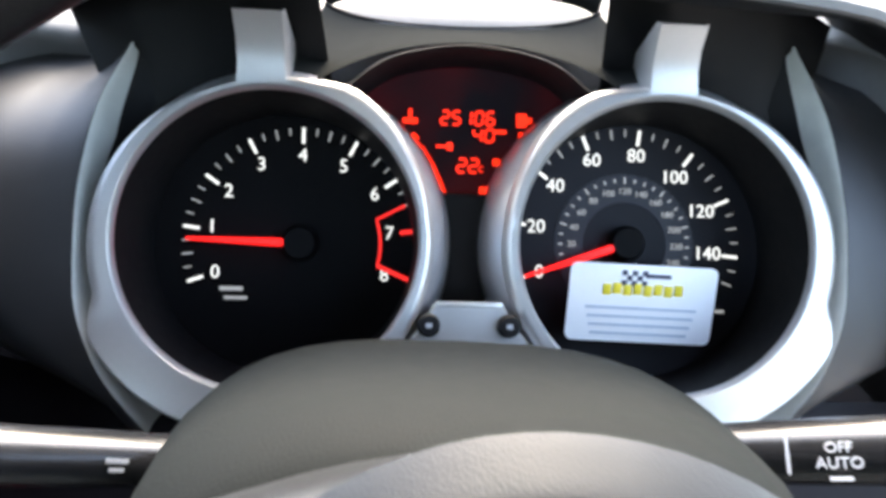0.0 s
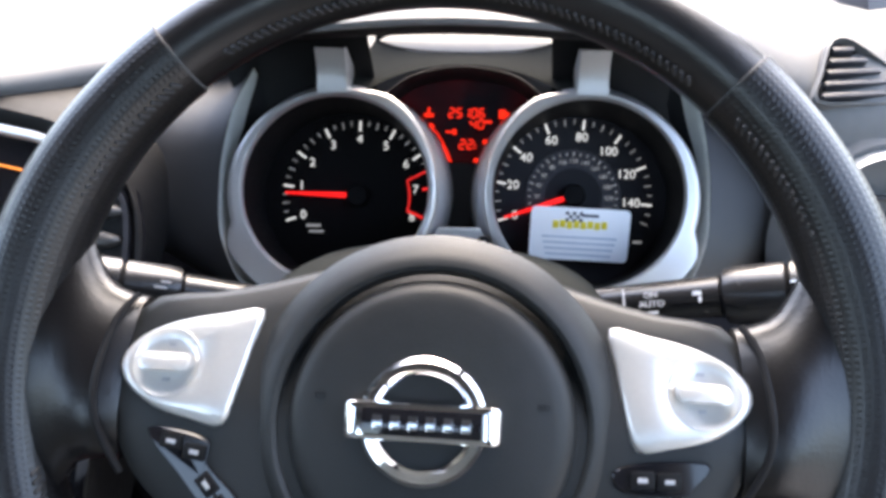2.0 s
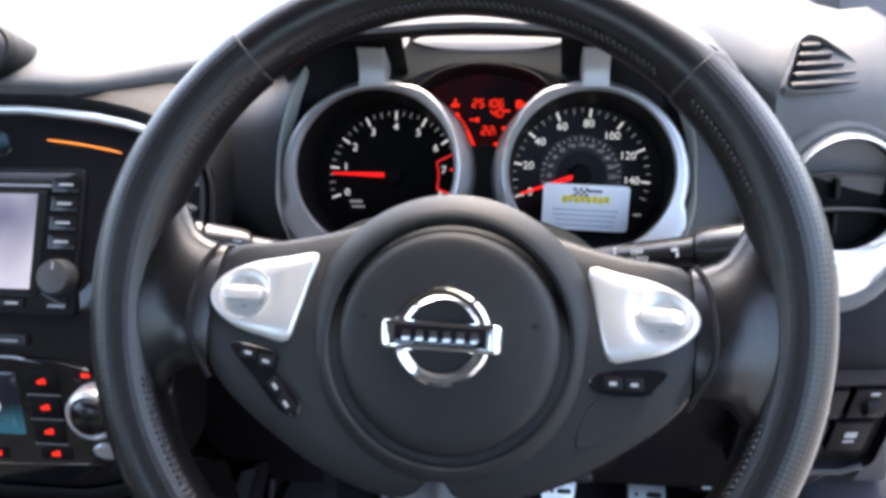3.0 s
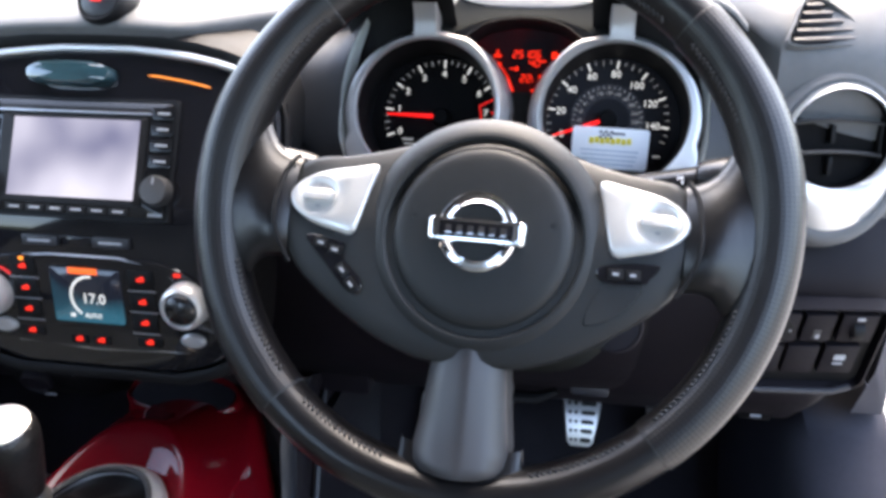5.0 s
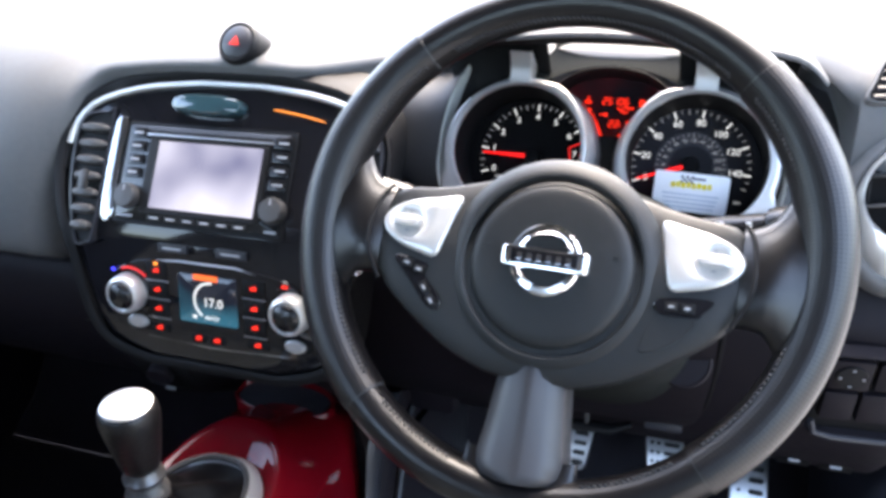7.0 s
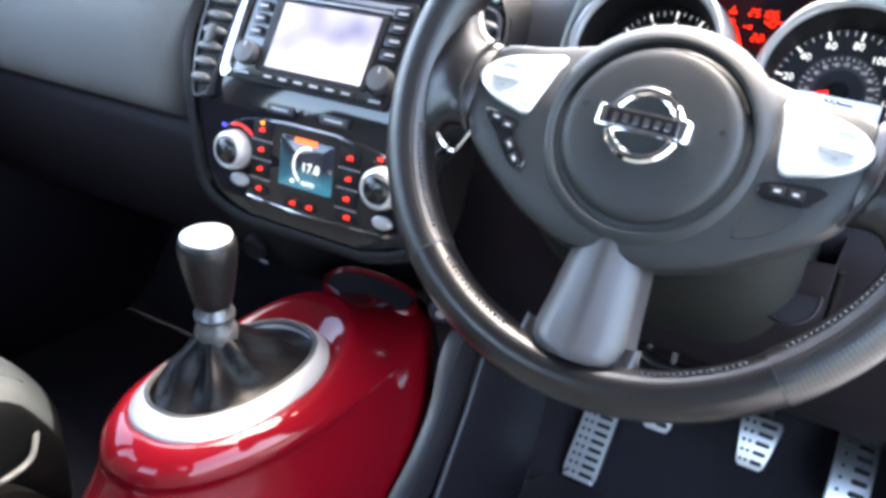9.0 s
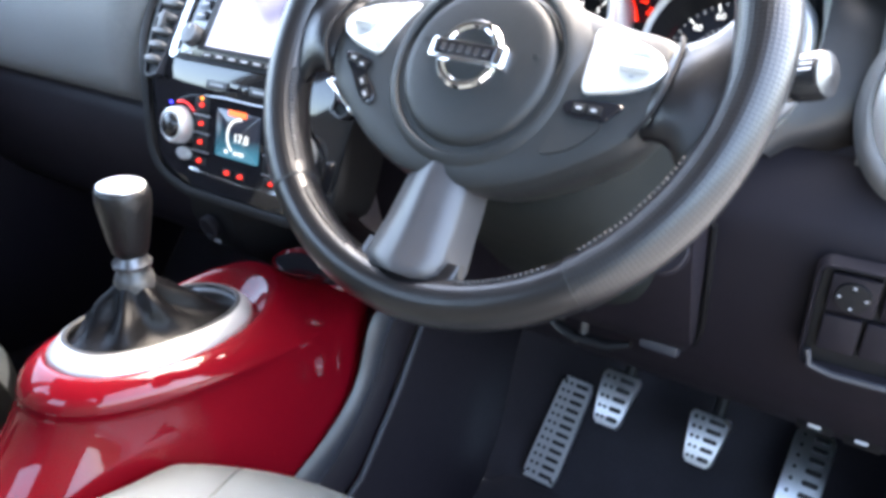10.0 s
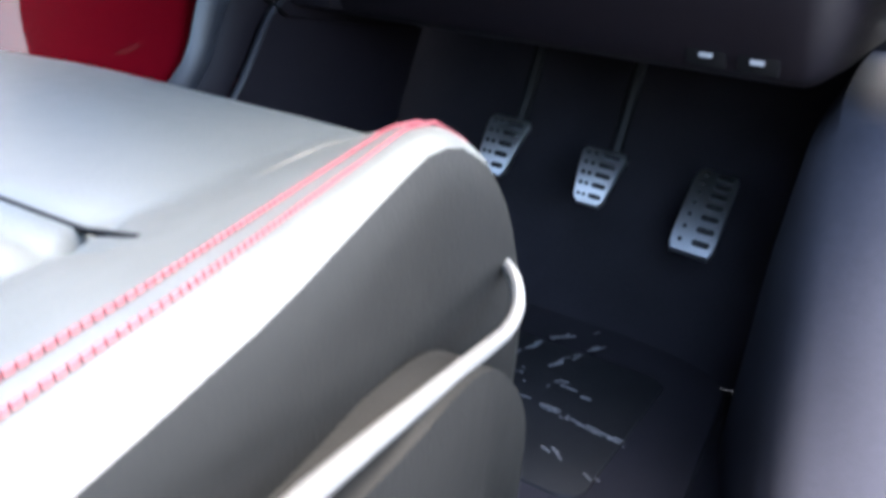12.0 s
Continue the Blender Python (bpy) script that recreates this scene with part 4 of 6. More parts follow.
# silver inserts with rocker switches, and the small buttons below
ins = smooth_outline([(0.0655, 0.0235), (0.080, 0.0215), (0.096, 0.0180), (0.110, 0.0115), (0.1165, 0.0025), (0.113, -0.0065), (0.101, -0.0145), (0.087, -0.0185), (0.075, -0.0198), (0.0705, -0.006), (0.0675, 0.009)], 3)
for s in (-1, 1):
    sx = 0.0018 if s > 0 else 0.0
    o = [(s * x + sx, y) for x, y in ins]
    dc = (s * 0.0985 + sx, 0.0020)

    def toward(k, z, r=0.0128):
        """The outline drawn in to a circle of radius r round the recess; k 0 is the outline."""
        out = []
        for x, y in o:
            a = math.atan2(y - dc[1], x - dc[0])
            out.append((x + (dc[0] + r * math.cos(a) - x) * k, y + (dc[1] + r * math.sin(a) - y) * k, z))
        return out

    rows = [toward(0, 0.006), toward(0, 0.0130), toward(0.04, 0.0143), toward(0.12, 0.0150), toward(0.6, 0.0158), toward(1, 0.0160), toward(1, 0.0157, 0.0125), toward(1, 0.0148, 0.0116), toward(1, 0.0137, 0.0100), toward(1, 0.0130, 0.006), toward(1, 0.0130, 0.0005)]
    i0 = part("silver_insert", lean_back(loft(rows, True)), INSERT, wheel, "satin silver spoke insert", sharp=50)
    part("dish", lean_back(tube([(dc[0] + 0.0128 * math.cos(t * math.pi / 20), dc[1] + 0.0128 * math.sin(t * math.pi / 20), 0.0158) for t in range(40)], 0.0004, 6, closed=True)), INSERT, i0, "bright edge of the round recess")
    part("rocker", lean_back(pillow(round_rect(0.0195, 0.0070, 0.0030, dc[0], dc[1]), [(1, 0.0090), (1, 0.0172), (0.94, 0.0192), (0.75, 0.0200)])), INSERT, i0, "raised silver rocker switch")
    for dy in (0.0085, -0.0045):
        part("mark", lean_back(box((dc[0], dy, 0.0134), (0.0026, 0.0014, 0.0006), 0)), DULL, i0)
pan = part("button_panel", pillow(smooth_outline([(-0.103, -0.0225), (-0.080, -0.0250), (-0.0795, -0.034), (-0.0665, -0.047), (-0.068, -0.0555), (-0.077, -0.052), (-0.09, -0.038)], 4), [(1, 0.008), (1, 0.0135), (0.95, 0.0142)]), GLOSS, wheel, "black button panel")
for u, v, a in ((-0.093, -0.0265, -8), (-0.084, -0.0300, -8), (-0.0785, -0.0415, -48), (-0.0725, -0.0495, -48)):
    b = part("button", box((0, 0, 0.0146), (0.0085, 0.0058, 0.0016), 0.0006), BLACK, pan, m=pose(u, v, 0, 0, 0, a))
    part("mark", box((0, 0, 0.0156), (0.0034, 0.0015, 0.0004), 0), GREYTICK, b)
pan = part("button_panel", pillow(smooth_outline([(0.071, -0.0255), (0.102, -0.0225), (0.098, -0.031), (0.0935, -0.0345), (0.072, -0.0345)], 4), [(1, 0.008), (1, 0.0135), (0.95, 0.0142)]), GLOSS, wheel, "black button panel")
for u in (0.079, 0.0885):
    b = part("button", box((0, 0, 0.0146), (0.0088, 0.0062, 0.0016), 0.0006), BLACK, pan, m=pose(u, -0.0295, 0, 0, 0, 3))
    part("mark", box((0, 0, 0.0156), (0.0034, 0.0015, 0.0004), 0), GREYTICK, b)
part("blank_cover", pillow(smooth_outline([(0.0725, -0.0365), (0.0945, -0.0355), (0.083, -0.052), (0.066, -0.060), (0.064, -0.054)], 4), [(1, 0.008), (1, 0.0118), (0.96, 0.0130)]), HUB, wheel, "blank cover plate")
# lower spoke: a ridged silver-grey wedge
rows = []
for v, hw, n0, n1 in ((-0.073, 0.010, 0.004, 0.0110), (-0.078, 0.0180, 0.0045, 0.0128), (-0.085, 0.0220, 0.005, 0.0145), (-0.10, 0.0236, 0.006, 0.0162), (-0.12, 0.0255, 0.007, 0.0168), (-0.138, 0.0278, 0.0095, 0.0180), (-0.1460, 0.0262, 0.0125, 0.0192), (-0.1510, 0.022, 0.0140, 0.0196), (-0.1535, 0.012, 0.0145, 0.0190)):
    rows.append([(-hw - 0.002, v, -0.02), (-hw, v, n0 - 0.004), (-hw * 0.96, v, n0), (-hw * 0.5, v, n0 + (n1 - n0) * 0.50), (-hw * 0.16, v, n0 + (n1 - n0) * 0.87), (0.0, v, n0 + (n1 - n0) * 0.95), (hw * 0.16, v, n0 + (n1 - n0) * 0.87), (hw * 0.5, v, n0 + (n1 - n0) * 0.50), (hw * 0.96, v, n0), (hw, v, n0 - 0.004), (hw + 0.002, v, -0.02)])
part("lower_spoke", loft(rows), mat("spoke_grey", (0.027, 0.027, 0.030), 0.40, var=0.06, grain=60), wheel, "smooth grey lower spoke with a centre ridge", sharp=75)
rows = []
for v, hw, n0 in ((-0.135, 0.036, 0.004), (-0.145, 0.037, 0.009), (-0.152, 0.034, 0.0125), (-0.160, 0.030, 0.0150)):
    rows.append([(hw * math.sin(t * math.pi / 20), v - 0.003 * math.cos(t * math.pi / 20), n0 * math.cos(t * math.pi / 20) ** 0.4 if t not in (-10, 10) else -0.004) for t in range(-10, 11)])
part("spoke_foot", loft(rows), LEATHER, wheel, "leather flare where the spoke meets the rim", sharp=70)

# ---- steering column, stalks and key ----
col = thing("steering_column", "dark plastic steering column shroud", "steering column", m=WH)
rows = []
for n, hw, top, bot in ((-0.036, 0.050, 0.036, -0.075), (-0.042, 0.058, 0.046, -0.085), (-0.07, 0.066, 0.056, -0.092), (-0.12, 0.072, 0.064, -0.10), (-0.15, 0.074, 0.066, -0.10), (-0.18, 0.075, 0.062, -0.105), (-0.26, 0.075, 0.03, -0.115), (-0.34, 0.08, 0.02, -0.13)):
    rows.append([(p[0], p[1], n) for p in ellipse(-0.004, (top + bot) / 2 + 0.001, hw * 1.38, (top - bot) / 2, 48, 3.0)])
part("shroud", loft(rows, True, caps=True), COLUMN, col, sharp=50)
part("round_cover", lathe([(0.0225, -0.006), (0.0222, 0.0015), (0.0205, 0.003), (0.0195, 0.0018), (0.0, 0.002)], 32), TRIM, col, "round blank cover", m=WH.inverted() @ pose(0.092, 0.1335, 0.524, 64, 0, 4))
under = thing("column_cover", "boxy dark plastic lower column cover", "cover")
rows = []
for z, y, hw in ((0.56, 0.116, 0.096), (0.50, 0.142, 0.096), (0.44, 0.180, 0.092), (0.415, 0.204, 0.088), (0.402, 0.216, 0.080), (0.398, 0.26, 0.074)):
    rows.append([(0.02 + hw * k, y + 0.006 * abs(k) ** 4, z) for k in (-1, -0.97, -0.9, -0.6, 0, 0.6, 0.9, 0.97, 1)])
    rows[-1] = [(rows[-1][0][0] - 0.001, y + 0.08, z)] + rows[-1] + [(rows[-1][-1][0] + 0.001, y + 0.08, z)]
part("housing", loft(rows), TRIM, under, sharp=50)
part("joint", tube([(0.1205, 0.166, 0.54), (0.1195, 0.182, 0.49), (0.1155, 0.206, 0.44), (0.108, 0.226, 0.412)], 0.0030, 8), FACE, under, "dark joint beside the cover")
part("adjuster_lever", tube([(-0.035, 0.245, 0.404), (-0.032, 0.228, 0.388), (-0.008, 0.226, 0.380), (0.03, 0.226, 0.382), (0.050, 0.228, 0.390)], [0.004, 0.006, 0.008, 0.008, 0.005], 10, flat=0.6), BLACK, under, "black column adjuster lever")
part("lever_tab", box((0.080, 0.218, 0.403), (0.036, 0.012, 0.010), 0.003), SHELL, under, "satin grey lever tab")
for x, z in ((-0.018, 0.404), (0.006, 0.396)):
    part("clip", box((x, 0.220, z), (0.005, 0.008, 0.014), 0.0015), VANE, under, "small pale clip")
part("wire_loop", tube(refine([(-0.086, 0.200, 0.455), (-0.070, 0.214, 0.422), (-0.046, 0.224, 0.399), (-0.024, 0.222, 0.384), (0.0, 0.220, 0.378)], 3), 0.0015, 8), VANE, under)


def stalk(name, label, a, b, s, f=1.0):
    """A tapering stalk from the column out to its round switch end."""
    va, vb = Vector(a), Vector(b)
    d = vb - va
    st = thing(name, label, "stalk", m=Matrix.Translation(va) @ d.to_track_quat("Z", "Y").to_matrix().to_4x4())
    ln = d.length
    part("arm", lathe([(0.0085 * f, -0.02), (0.0095 * f, ln * 0.15), (0.0105 * f, ln * 0.52), (0.0108 * f, ln * 0.56), (0.0095 * f, ln * 0.565)], 24), STALK, st)
    part("switch_collar", lathe([(0.0098 * f, ln * 0.566), (0.0135 * f, ln * 0.58), (0.0145 * f, ln * 0.62), (0.0145 * f, ln * 0.80), (0.0125 * f, ln * 0.81)], 24), STALK, st, "ribbed black twist collar")
    part("end_cap", lathe([(0.0122 * f, ln * 0.812), (0.0150 * f, ln * 0.825), (0.0152 * f, ln * 0.95), (0.0135 * f, ln * 0.985), (0.0 * f, ln)], 24), STALK, st, "rounded stalk end")
    return st, ln


sr, ln = stalk("wiper_stalk", "black wiper stalk with white markings", (0.075, 0.135, 0.635), (0.188, 0.098, 0.668), 1)
view = Vector((0.0, -0.86, 0.5)).normalized()


def on_stalk(ob, k, lift, up):
    d = (ob.matrix_basis.to_3x3() @ Vector((0, 0, 1))).normalized()
    out = (view - d * view.dot(d)).normalized()
    right = d if d.x > 0 else -d
    v = out.cross(right)
    world_m = Matrix((( right.x, v.x, out.x, 0), (right.y, v.y, out.y, 0), (right.z, v.z, out.z, 0), (0, 0, 0, 1)))
    p = ob.matrix_basis.translation + d * k + out * lift + v * up
    return ob.matrix_basis.inverted() @ (Matrix.Translation(p) @ world_m)


words("marking", "AUTO", 0.0045, WHITE, sr, on_stalk(sr, ln * 0.30, 0.0103, -0.0018))
words("marking", "OFF", 0.0042, WHITE, sr, on_stalk(sr, ln * 0.30, 0.0103, 0.0026))
for k, up, w, h in ((0.30, -0.006, 0.006, 0.0010), (0.19, 0.001, 0.0008, 0.011), (0.48, 0.002, 0.004, 0.002), (0.49, -0.001, 0.0012, 0.003), (0.84, 0.004, 0.004, 0.0012), (0.93, 0.001, 0.008, 0.001), (0.93, 0.0045, 0.008, 0.001), (0.93, -0.0025, 0.008, 0.001)):
    part("mark", box((0, 0, 0), (w, h, 0.0004), 0), WHITE, sr, m=on_stalk(sr, ln * k, 0.0108 if k < 0.6 else 0.0152, up))
sl, ln = stalk("light_stalk", "black light stalk with white markings", (-0.072, 0.135, 0.630), (-0.180, 0.098, 0.663), -1, 0.82)
for k, up, w, h in ((0.28, 0.001, 0.006, 0.0012), (0.28, -0.0014, 0.004, 0.0010), (0.64, 0.003, 0.005, 0.0010), (0.66, 0.0, 0.006, 0.0009), (0.90, 0.001, 0.006, 0.0009), (0.92, 0.0035, 0.004, 0.0009)):
    part("mark", box((0, 0, 0), (w, h, 0.0004), 0), GREYTICK, sl, m=on_stalk(sl, ln * k, 0.0087 if k < 0.6 else 0.0124, up))

key = thing("ignition_key", "black ignition key with a chrome ring", "key", m=pose(-0.085, 0.11, 0.612))
part("barrel", lathe([(0.017, 0.0), (0.017, 0.012), (0.013, 0.016), (0.0, 0.016)], 24, m=pose(0.02, 0.0, 0.0, 0, -90, 0)), BLACK, key, "black ignition barrel")
part("fob", box((-0.022, -0.002, -0.004), (0.034, 0.010, 0.022), 0.004), BLACK, key)
loop_pts = refine([(-0.128, -0.012, -0.004), (-0.115, -0.014, -0.013), (-0.101, -0.016, -0.024), (-0.094, -0.016, -0.0275), (-0.088, -0.016, -0.022), (-0.076, -0.014, -0.003)], 4)
part("key_bow", tube(loop_pts, [0.0026] * 10 + [0.0018] * (len(loop_pts) - 10), 10), CHROME, key, "bright metal edge of the key bow")
part("key_rim", tube(refine([(-0.128, -0.012, -0.004), (-0.110, -0.012, 0.002), (-0.090, -0.013, 0.002), (-0.076, -0.014, -0.003)], 3), 0.0010, 6), DULL, key, "thin dull metal edge")
part("fob_cover", pillow(smooth_outline([(-0.124, -0.005), (-0.096, -0.024), (-0.079, -0.003), (-0.10, 0.0)], 3), [(1, 0.0), (1, 0.006), (0.9, 0.007)]), BLACK, key, "black fob face", m=pose(0, -0.004, 0, 90, 0, 0))

# ---- centre stack ----
stack = thing("centre_stack", "gloss black centre stack with a chrome arch", "centre stack")
SX = -0.335
prof = [(0.470, 0.070, 0.093), (0.477, 0.098, 0.0935), (0.487, 0.118, 0.0945), (0.505, 0.131, 0.0965), (0.535, 0.139, 0.100), (0.565, 0.146, 0.1045), (0.588, 0.153, 0.109), (0.612, 0.163, 0.119), (0.640, 0.170, 0.135), (0.664, 0.170, 0.149), (0.683, 0.165, 0.160), (0.699, 0.150, 0.169), (0.710, 0.122, 0.1755), (0.718, 0.082, 0.180), (0.7225, 0.03, 0.1825)]


def stack_y(z):
    for (za, _, ya), (zb, _, yb) in zip(prof, prof[1:]):
        if za <= z <= zb:
            return ya + (yb - ya) * (z - za) / (zb - za)
    return prof[0][2] if z < prof[0][0] else prof[-1][2]


rows = [[(SX + hw * k, y + 0.05 * max(0, abs(k) - 0.97), z) for k in (-1, -0.98, -0.9, -0.6, -0.3, 0, 0.3, 0.6, 0.9, 0.98, 1)] for z, hw, y in prof]
part("panel", loft(rows), GLOSS, stack, "gloss black panel", sharp=50)
# dark surround that wraps the panel
right_edge = [(SX + hw, y, z) for z, hw, y in prof]
left_edge = [(SX - hw, y, z) for z, hw, y in prof]
loop = refine(left_edge, 2) + list(reversed(refine(right_edge, 2)))
n = len(loop)
cz = 0.60
rows = []
for d, back in ((0.0, -0.003), (0.004, -0.0055), (0.011, -0.004), (0.015, 0.006), (0.018, 0.05)):
    rows.append([(p[0] + d * (1.0 - 1.3 * min(1.0, max(0.0, (p[0] + 0.22) / 0.04))) * (p[0] - SX) / math.hypot(p[0] - SX, p[2] - cz), p[1] + back, p[2] + d * (p[2] - cz) / math.hypot(p[0] - SX, p[2] - cz)) for p in loop])
part("surround", loft(rows, True), BLACK, stack, "dark satin surround", sharp=50)
arc = [Vector(p) for p in loop if p[2] > (0.655 if p[0] < SX else 0.697)]
arc.sort(key=lambda p: p.x)
part("chrome_arch", tube([(p.x, p.y - 0.0045, p.z - 0.002) for p in arc], 0.0031, 10), INSERT, stack, "bright silver arch trim")
part("chrome_line", tube([(SX - 0.062, stack_y(0.562) - 0.0012, 0.566), (SX - 0.03, stack_y(0.562) - 0.0012, 0.569), (SX + 0.03, stack_y(0.562) - 0.0012, 0.569), (SX + 0.062, stack_y(0.56) - 0.0012, 0.564), (SX + 0.078, stack_y(0.55) - 0.0012, 0.553)], 0.0010, 8), DULL, stack, "thin chrome line over the climate controls")
part("lower_line", tube([(SX - 0.07, stack_y(0.485) - 0.001, 0.4905), (SX, stack_y(0.483) - 0.001, 0.487), (SX + 0.085, stack_y(0.487) - 0.001, 0.4905)], 0.0009, 8), CHROME, stack, "thin chrome line under the climate controls")
dm = part("badge_cover", pillow(ellipse(0, 0, 0.0385, 0.0105, 40, 2.6), [(1, -0.002), (1, 0.004), (0.93, 0.0085), (0.7, 0.0115)]), mat("tinted_gloss", (0.02, 0.05, 0.06), 0.08, coat=1.0), stack, "tinted gloss oval cover", m=leaning(-0.355, 0.1685, 0.7005, 30))
glim = [leaning(-0.286 + 0.0043 * i, 0.1680, 0.7012 - 0.00035 * i - 0.00003 * i * i, 30) @ Vector((0, 0, 0.0030)) for i in range(13)]
part("ambient_lamp", tube(glim, [0.0003] + [0.0006] * 11 + [0.0003], 8), ORANGE, stack, "thin dim amber light line")

# side air vents of the stack
for s in (-1, 1):
    v = thing("air_vent", "narrow black air vent with rounded slats", "air vent", group="centre stack vents", m=leaning(SX + s * 0.136, 0.1305, 0.6335, 29.5))
    shape = [(s * 0.018, 0.062), (s * -0.006, 0.066), (s * -0.0135, 0.060), (s * -0.0135, -0.05), (s * -0.008, -0.0635), (s * 0.004, -0.066), (s * 0.012, -0.050), (s * 0.0215, -0.02), (s * 0.0265, 0.015), (s * 0.026, 0.045)]
    o = smooth_outline(shape, 4)
    part("frame", loft([[(x, y, 0.0) for x, y in o], [(x, y, 0.004) for x, y in o], [(x * 0.9, y * 0.97, 0.0045) for x, y in o], [(x * 0.86, y * 0.955, -0.012) for x, y in o]], True), SHELL, v)
    part("cavity", pillow([(x * 0.87, y * 0.96) for x, y in o], [(1, -0.0125), (1, 0.0012)]), BLACK, v)
    for i in range(7):
        y = 0.048 - i * 0.016
        w = 0.034 - 0.0022 * max(0, i - 2) ** 1.2 * 0.9
        cx = s * (0.0055 - 0.0012 * max(0, i - 3))
        part("slat", pillow(ellipse(cx, y, w / 2, 0.0052, 20, 2.2), [(1, 0.0015), (1, 0.0042), (0.85, 0.0070), (0.5, 0.0086)]), VANE, v)
    part("thumb_tab", box((s * 0.004, -0.004, 0.0085), (0.008, 0.019, 0.006), 0.002), VANE, v)
    if s > 0:
        part("chrome_strip", tube([(s * -0.0150, 0.058, 0.003), (s * -0.0155, 0.02, 0.0035), (s * -0.0150, -0.045, 0.003)], 0.0022, 8), SHELL, v, "slim dark edge strip")
    else:
        # window reflection on the gloss pillar, built as a polished metal strip
        part("reflection_strip", tube(refine([(0.0230, 0.062, 0.0015), (0.0222, 0.03, 0.0025), (0.0222, -0.01, 0.0025), (0.0228, -0.040, 0.001)], 4), [0.004] + [0.0072] * 11 + [0.003], 16, flat=0.18), PLATE, v, "polished strip standing in for a window reflection between vent and radio")

# radio with navigation screen
radio = thing("navigation_radio", "black double-height radio with a lit screen", "radio", m=leaning(-0.349, 0.1365, 0.6405, 30))
part("body", pillow(round_rect(0.182, 0.099, 0.003), [(1, -0.004), (1, 0.003), (0.99, 0.004)]), BLACK, radio)
part("fascia", pillow(round_rect(0.174, 0.091, 0.003), [(1, 0.003), (1, 0.0052), (0.985, 0.0058)]), RADIO, radio, "satin charcoal fascia")
part("disc_slot", box((0.0, 0.0385, 0.0062), (0.137, 0.0046, 0.0014), 0.0006), BLACK, radio)
part("slot_trim", box((0.0, 0.0368, 0.0066), (0.139, 0.0016, 0.0018), 0.0004), DULL, radio, "silver slot edge")
scr = part("screen_frame", pillow(round_rect(0.128, 0.0725, 0.002, 0.003, -0.002), [(1, 0.005), (1, 0.0068), (0.99, 0.0072)]), BLACK, radio)
part("screen", box((0.0055, -0.001, 0.0073), (0.1105, 0.0640, 0.0008), 0), NAVSCREEN, scr, "pale glowing map screen")
for s, cx in ((-1, -0.0745), (1, 0.0805)):
    for i in range(4):
        b = part("key", box((cx, 0.0375 - i * 0.0128, 0.0066), (0.019, 0.0098, 0.0020), 0.0008), RADIO, radio, "black push key")
        part("mark", box((cx, 0.0375 - i * 0.0128, 0.0078), (0.010, 0.0016, 0.0003), 0), GREYTICK, b)
    k = part("rotary_knob", lathe([(0.0122, 0.004), (0.0118, 0.012), (0.0108, 0.0145), (0.0, 0.0150)], 28, m=Matrix.Translation((cx, -0.0245, 0))), VANE, radio, "black rotary knob")
    part("pointer", box((cx, -0.0175, 0.0150), (0.0012, 0.005, 0.0006), 0), GREYTICK, k)
for i in range(6):
    b = part("preset_key", box((-0.042 + i * 0.0182, -0.0425, 0.0062), (0.0168, 0.0056, 0.0018), 0.0006), BLACK, radio)
    part("mark", box((-0.042 + i * 0.0182, -0.0425, 0.0073), (0.009, 0.0014, 0.0003), 0), GREYTICK, b)
part("label_mark", box((-0.075, -0.0425, 0.0062), (0.016, 0.002, 0.0004), 0), GREYTICK, radio)
part("label_mark", box((0.080, -0.0435, 0.0062), (0.012, 0.002, 0.0004), 0), GREYTICK, radio)

# climate controls
clim = thing("climate_panel", "gloss black climate controls with red-lit keys", "climate control", m=leaning(-0.335, 0.0995, 0.530, 7))
part("panel", pillow(smooth_outline([(-0.112, 0.012), (-0.09, 0.030), (-0.06, 0.0375), (0, 0.0395), (0.06, 0.0375), (0.092, 0.028), (0.115, 0.006), (0.112, -0.022), (0.09, -0.038), (0, -0.043), (-0.085, -0.038), (-0.11, -0.02)], 4), [(1, -0.004), (1, 0.001), (0.985, 0.0022)]), GLOSS, clim)
cs = part("display", pillow(round_rect(0.0625, 0.0475, 0.002, 0.0, 0.005), [(1, 0.001), (1, 0.003), (0.98, 0.0034)]), CLIMSCREEN, clim, "blue-lit climate display")
words("temperature", "17.0", 0.0125, WHITELIT, cs, at(0.006, 0.0025, 0.0037))
words("mode", "AUTO", 0.0055, WHITELIT, cs, at(0.004, -0.0125, 0.0037))
part("mark", box((-0.0145, -0.0125, 0.0037), (0.004, 0.003, 0.0004), 0), WHITELIT, cs)
part("dial_arc", tube([(0.004 + 0.018 * math.cos(radians(a)), 0.004 + 0.018 * math.sin(radians(a)), 0.0037) for a in range(85, 245, 10)], 0.0011, 6, flat=0.4), WHITELIT, cs, "white dial arc")
part("warning_label", box((-0.001, 0.0268, 0.0037), (0.026, 0.0052, 0.0004), 0.0003), glow("dim_orange_light", (1.0, 0.16, 0.03), 0.55), cs, "orange-lit label")
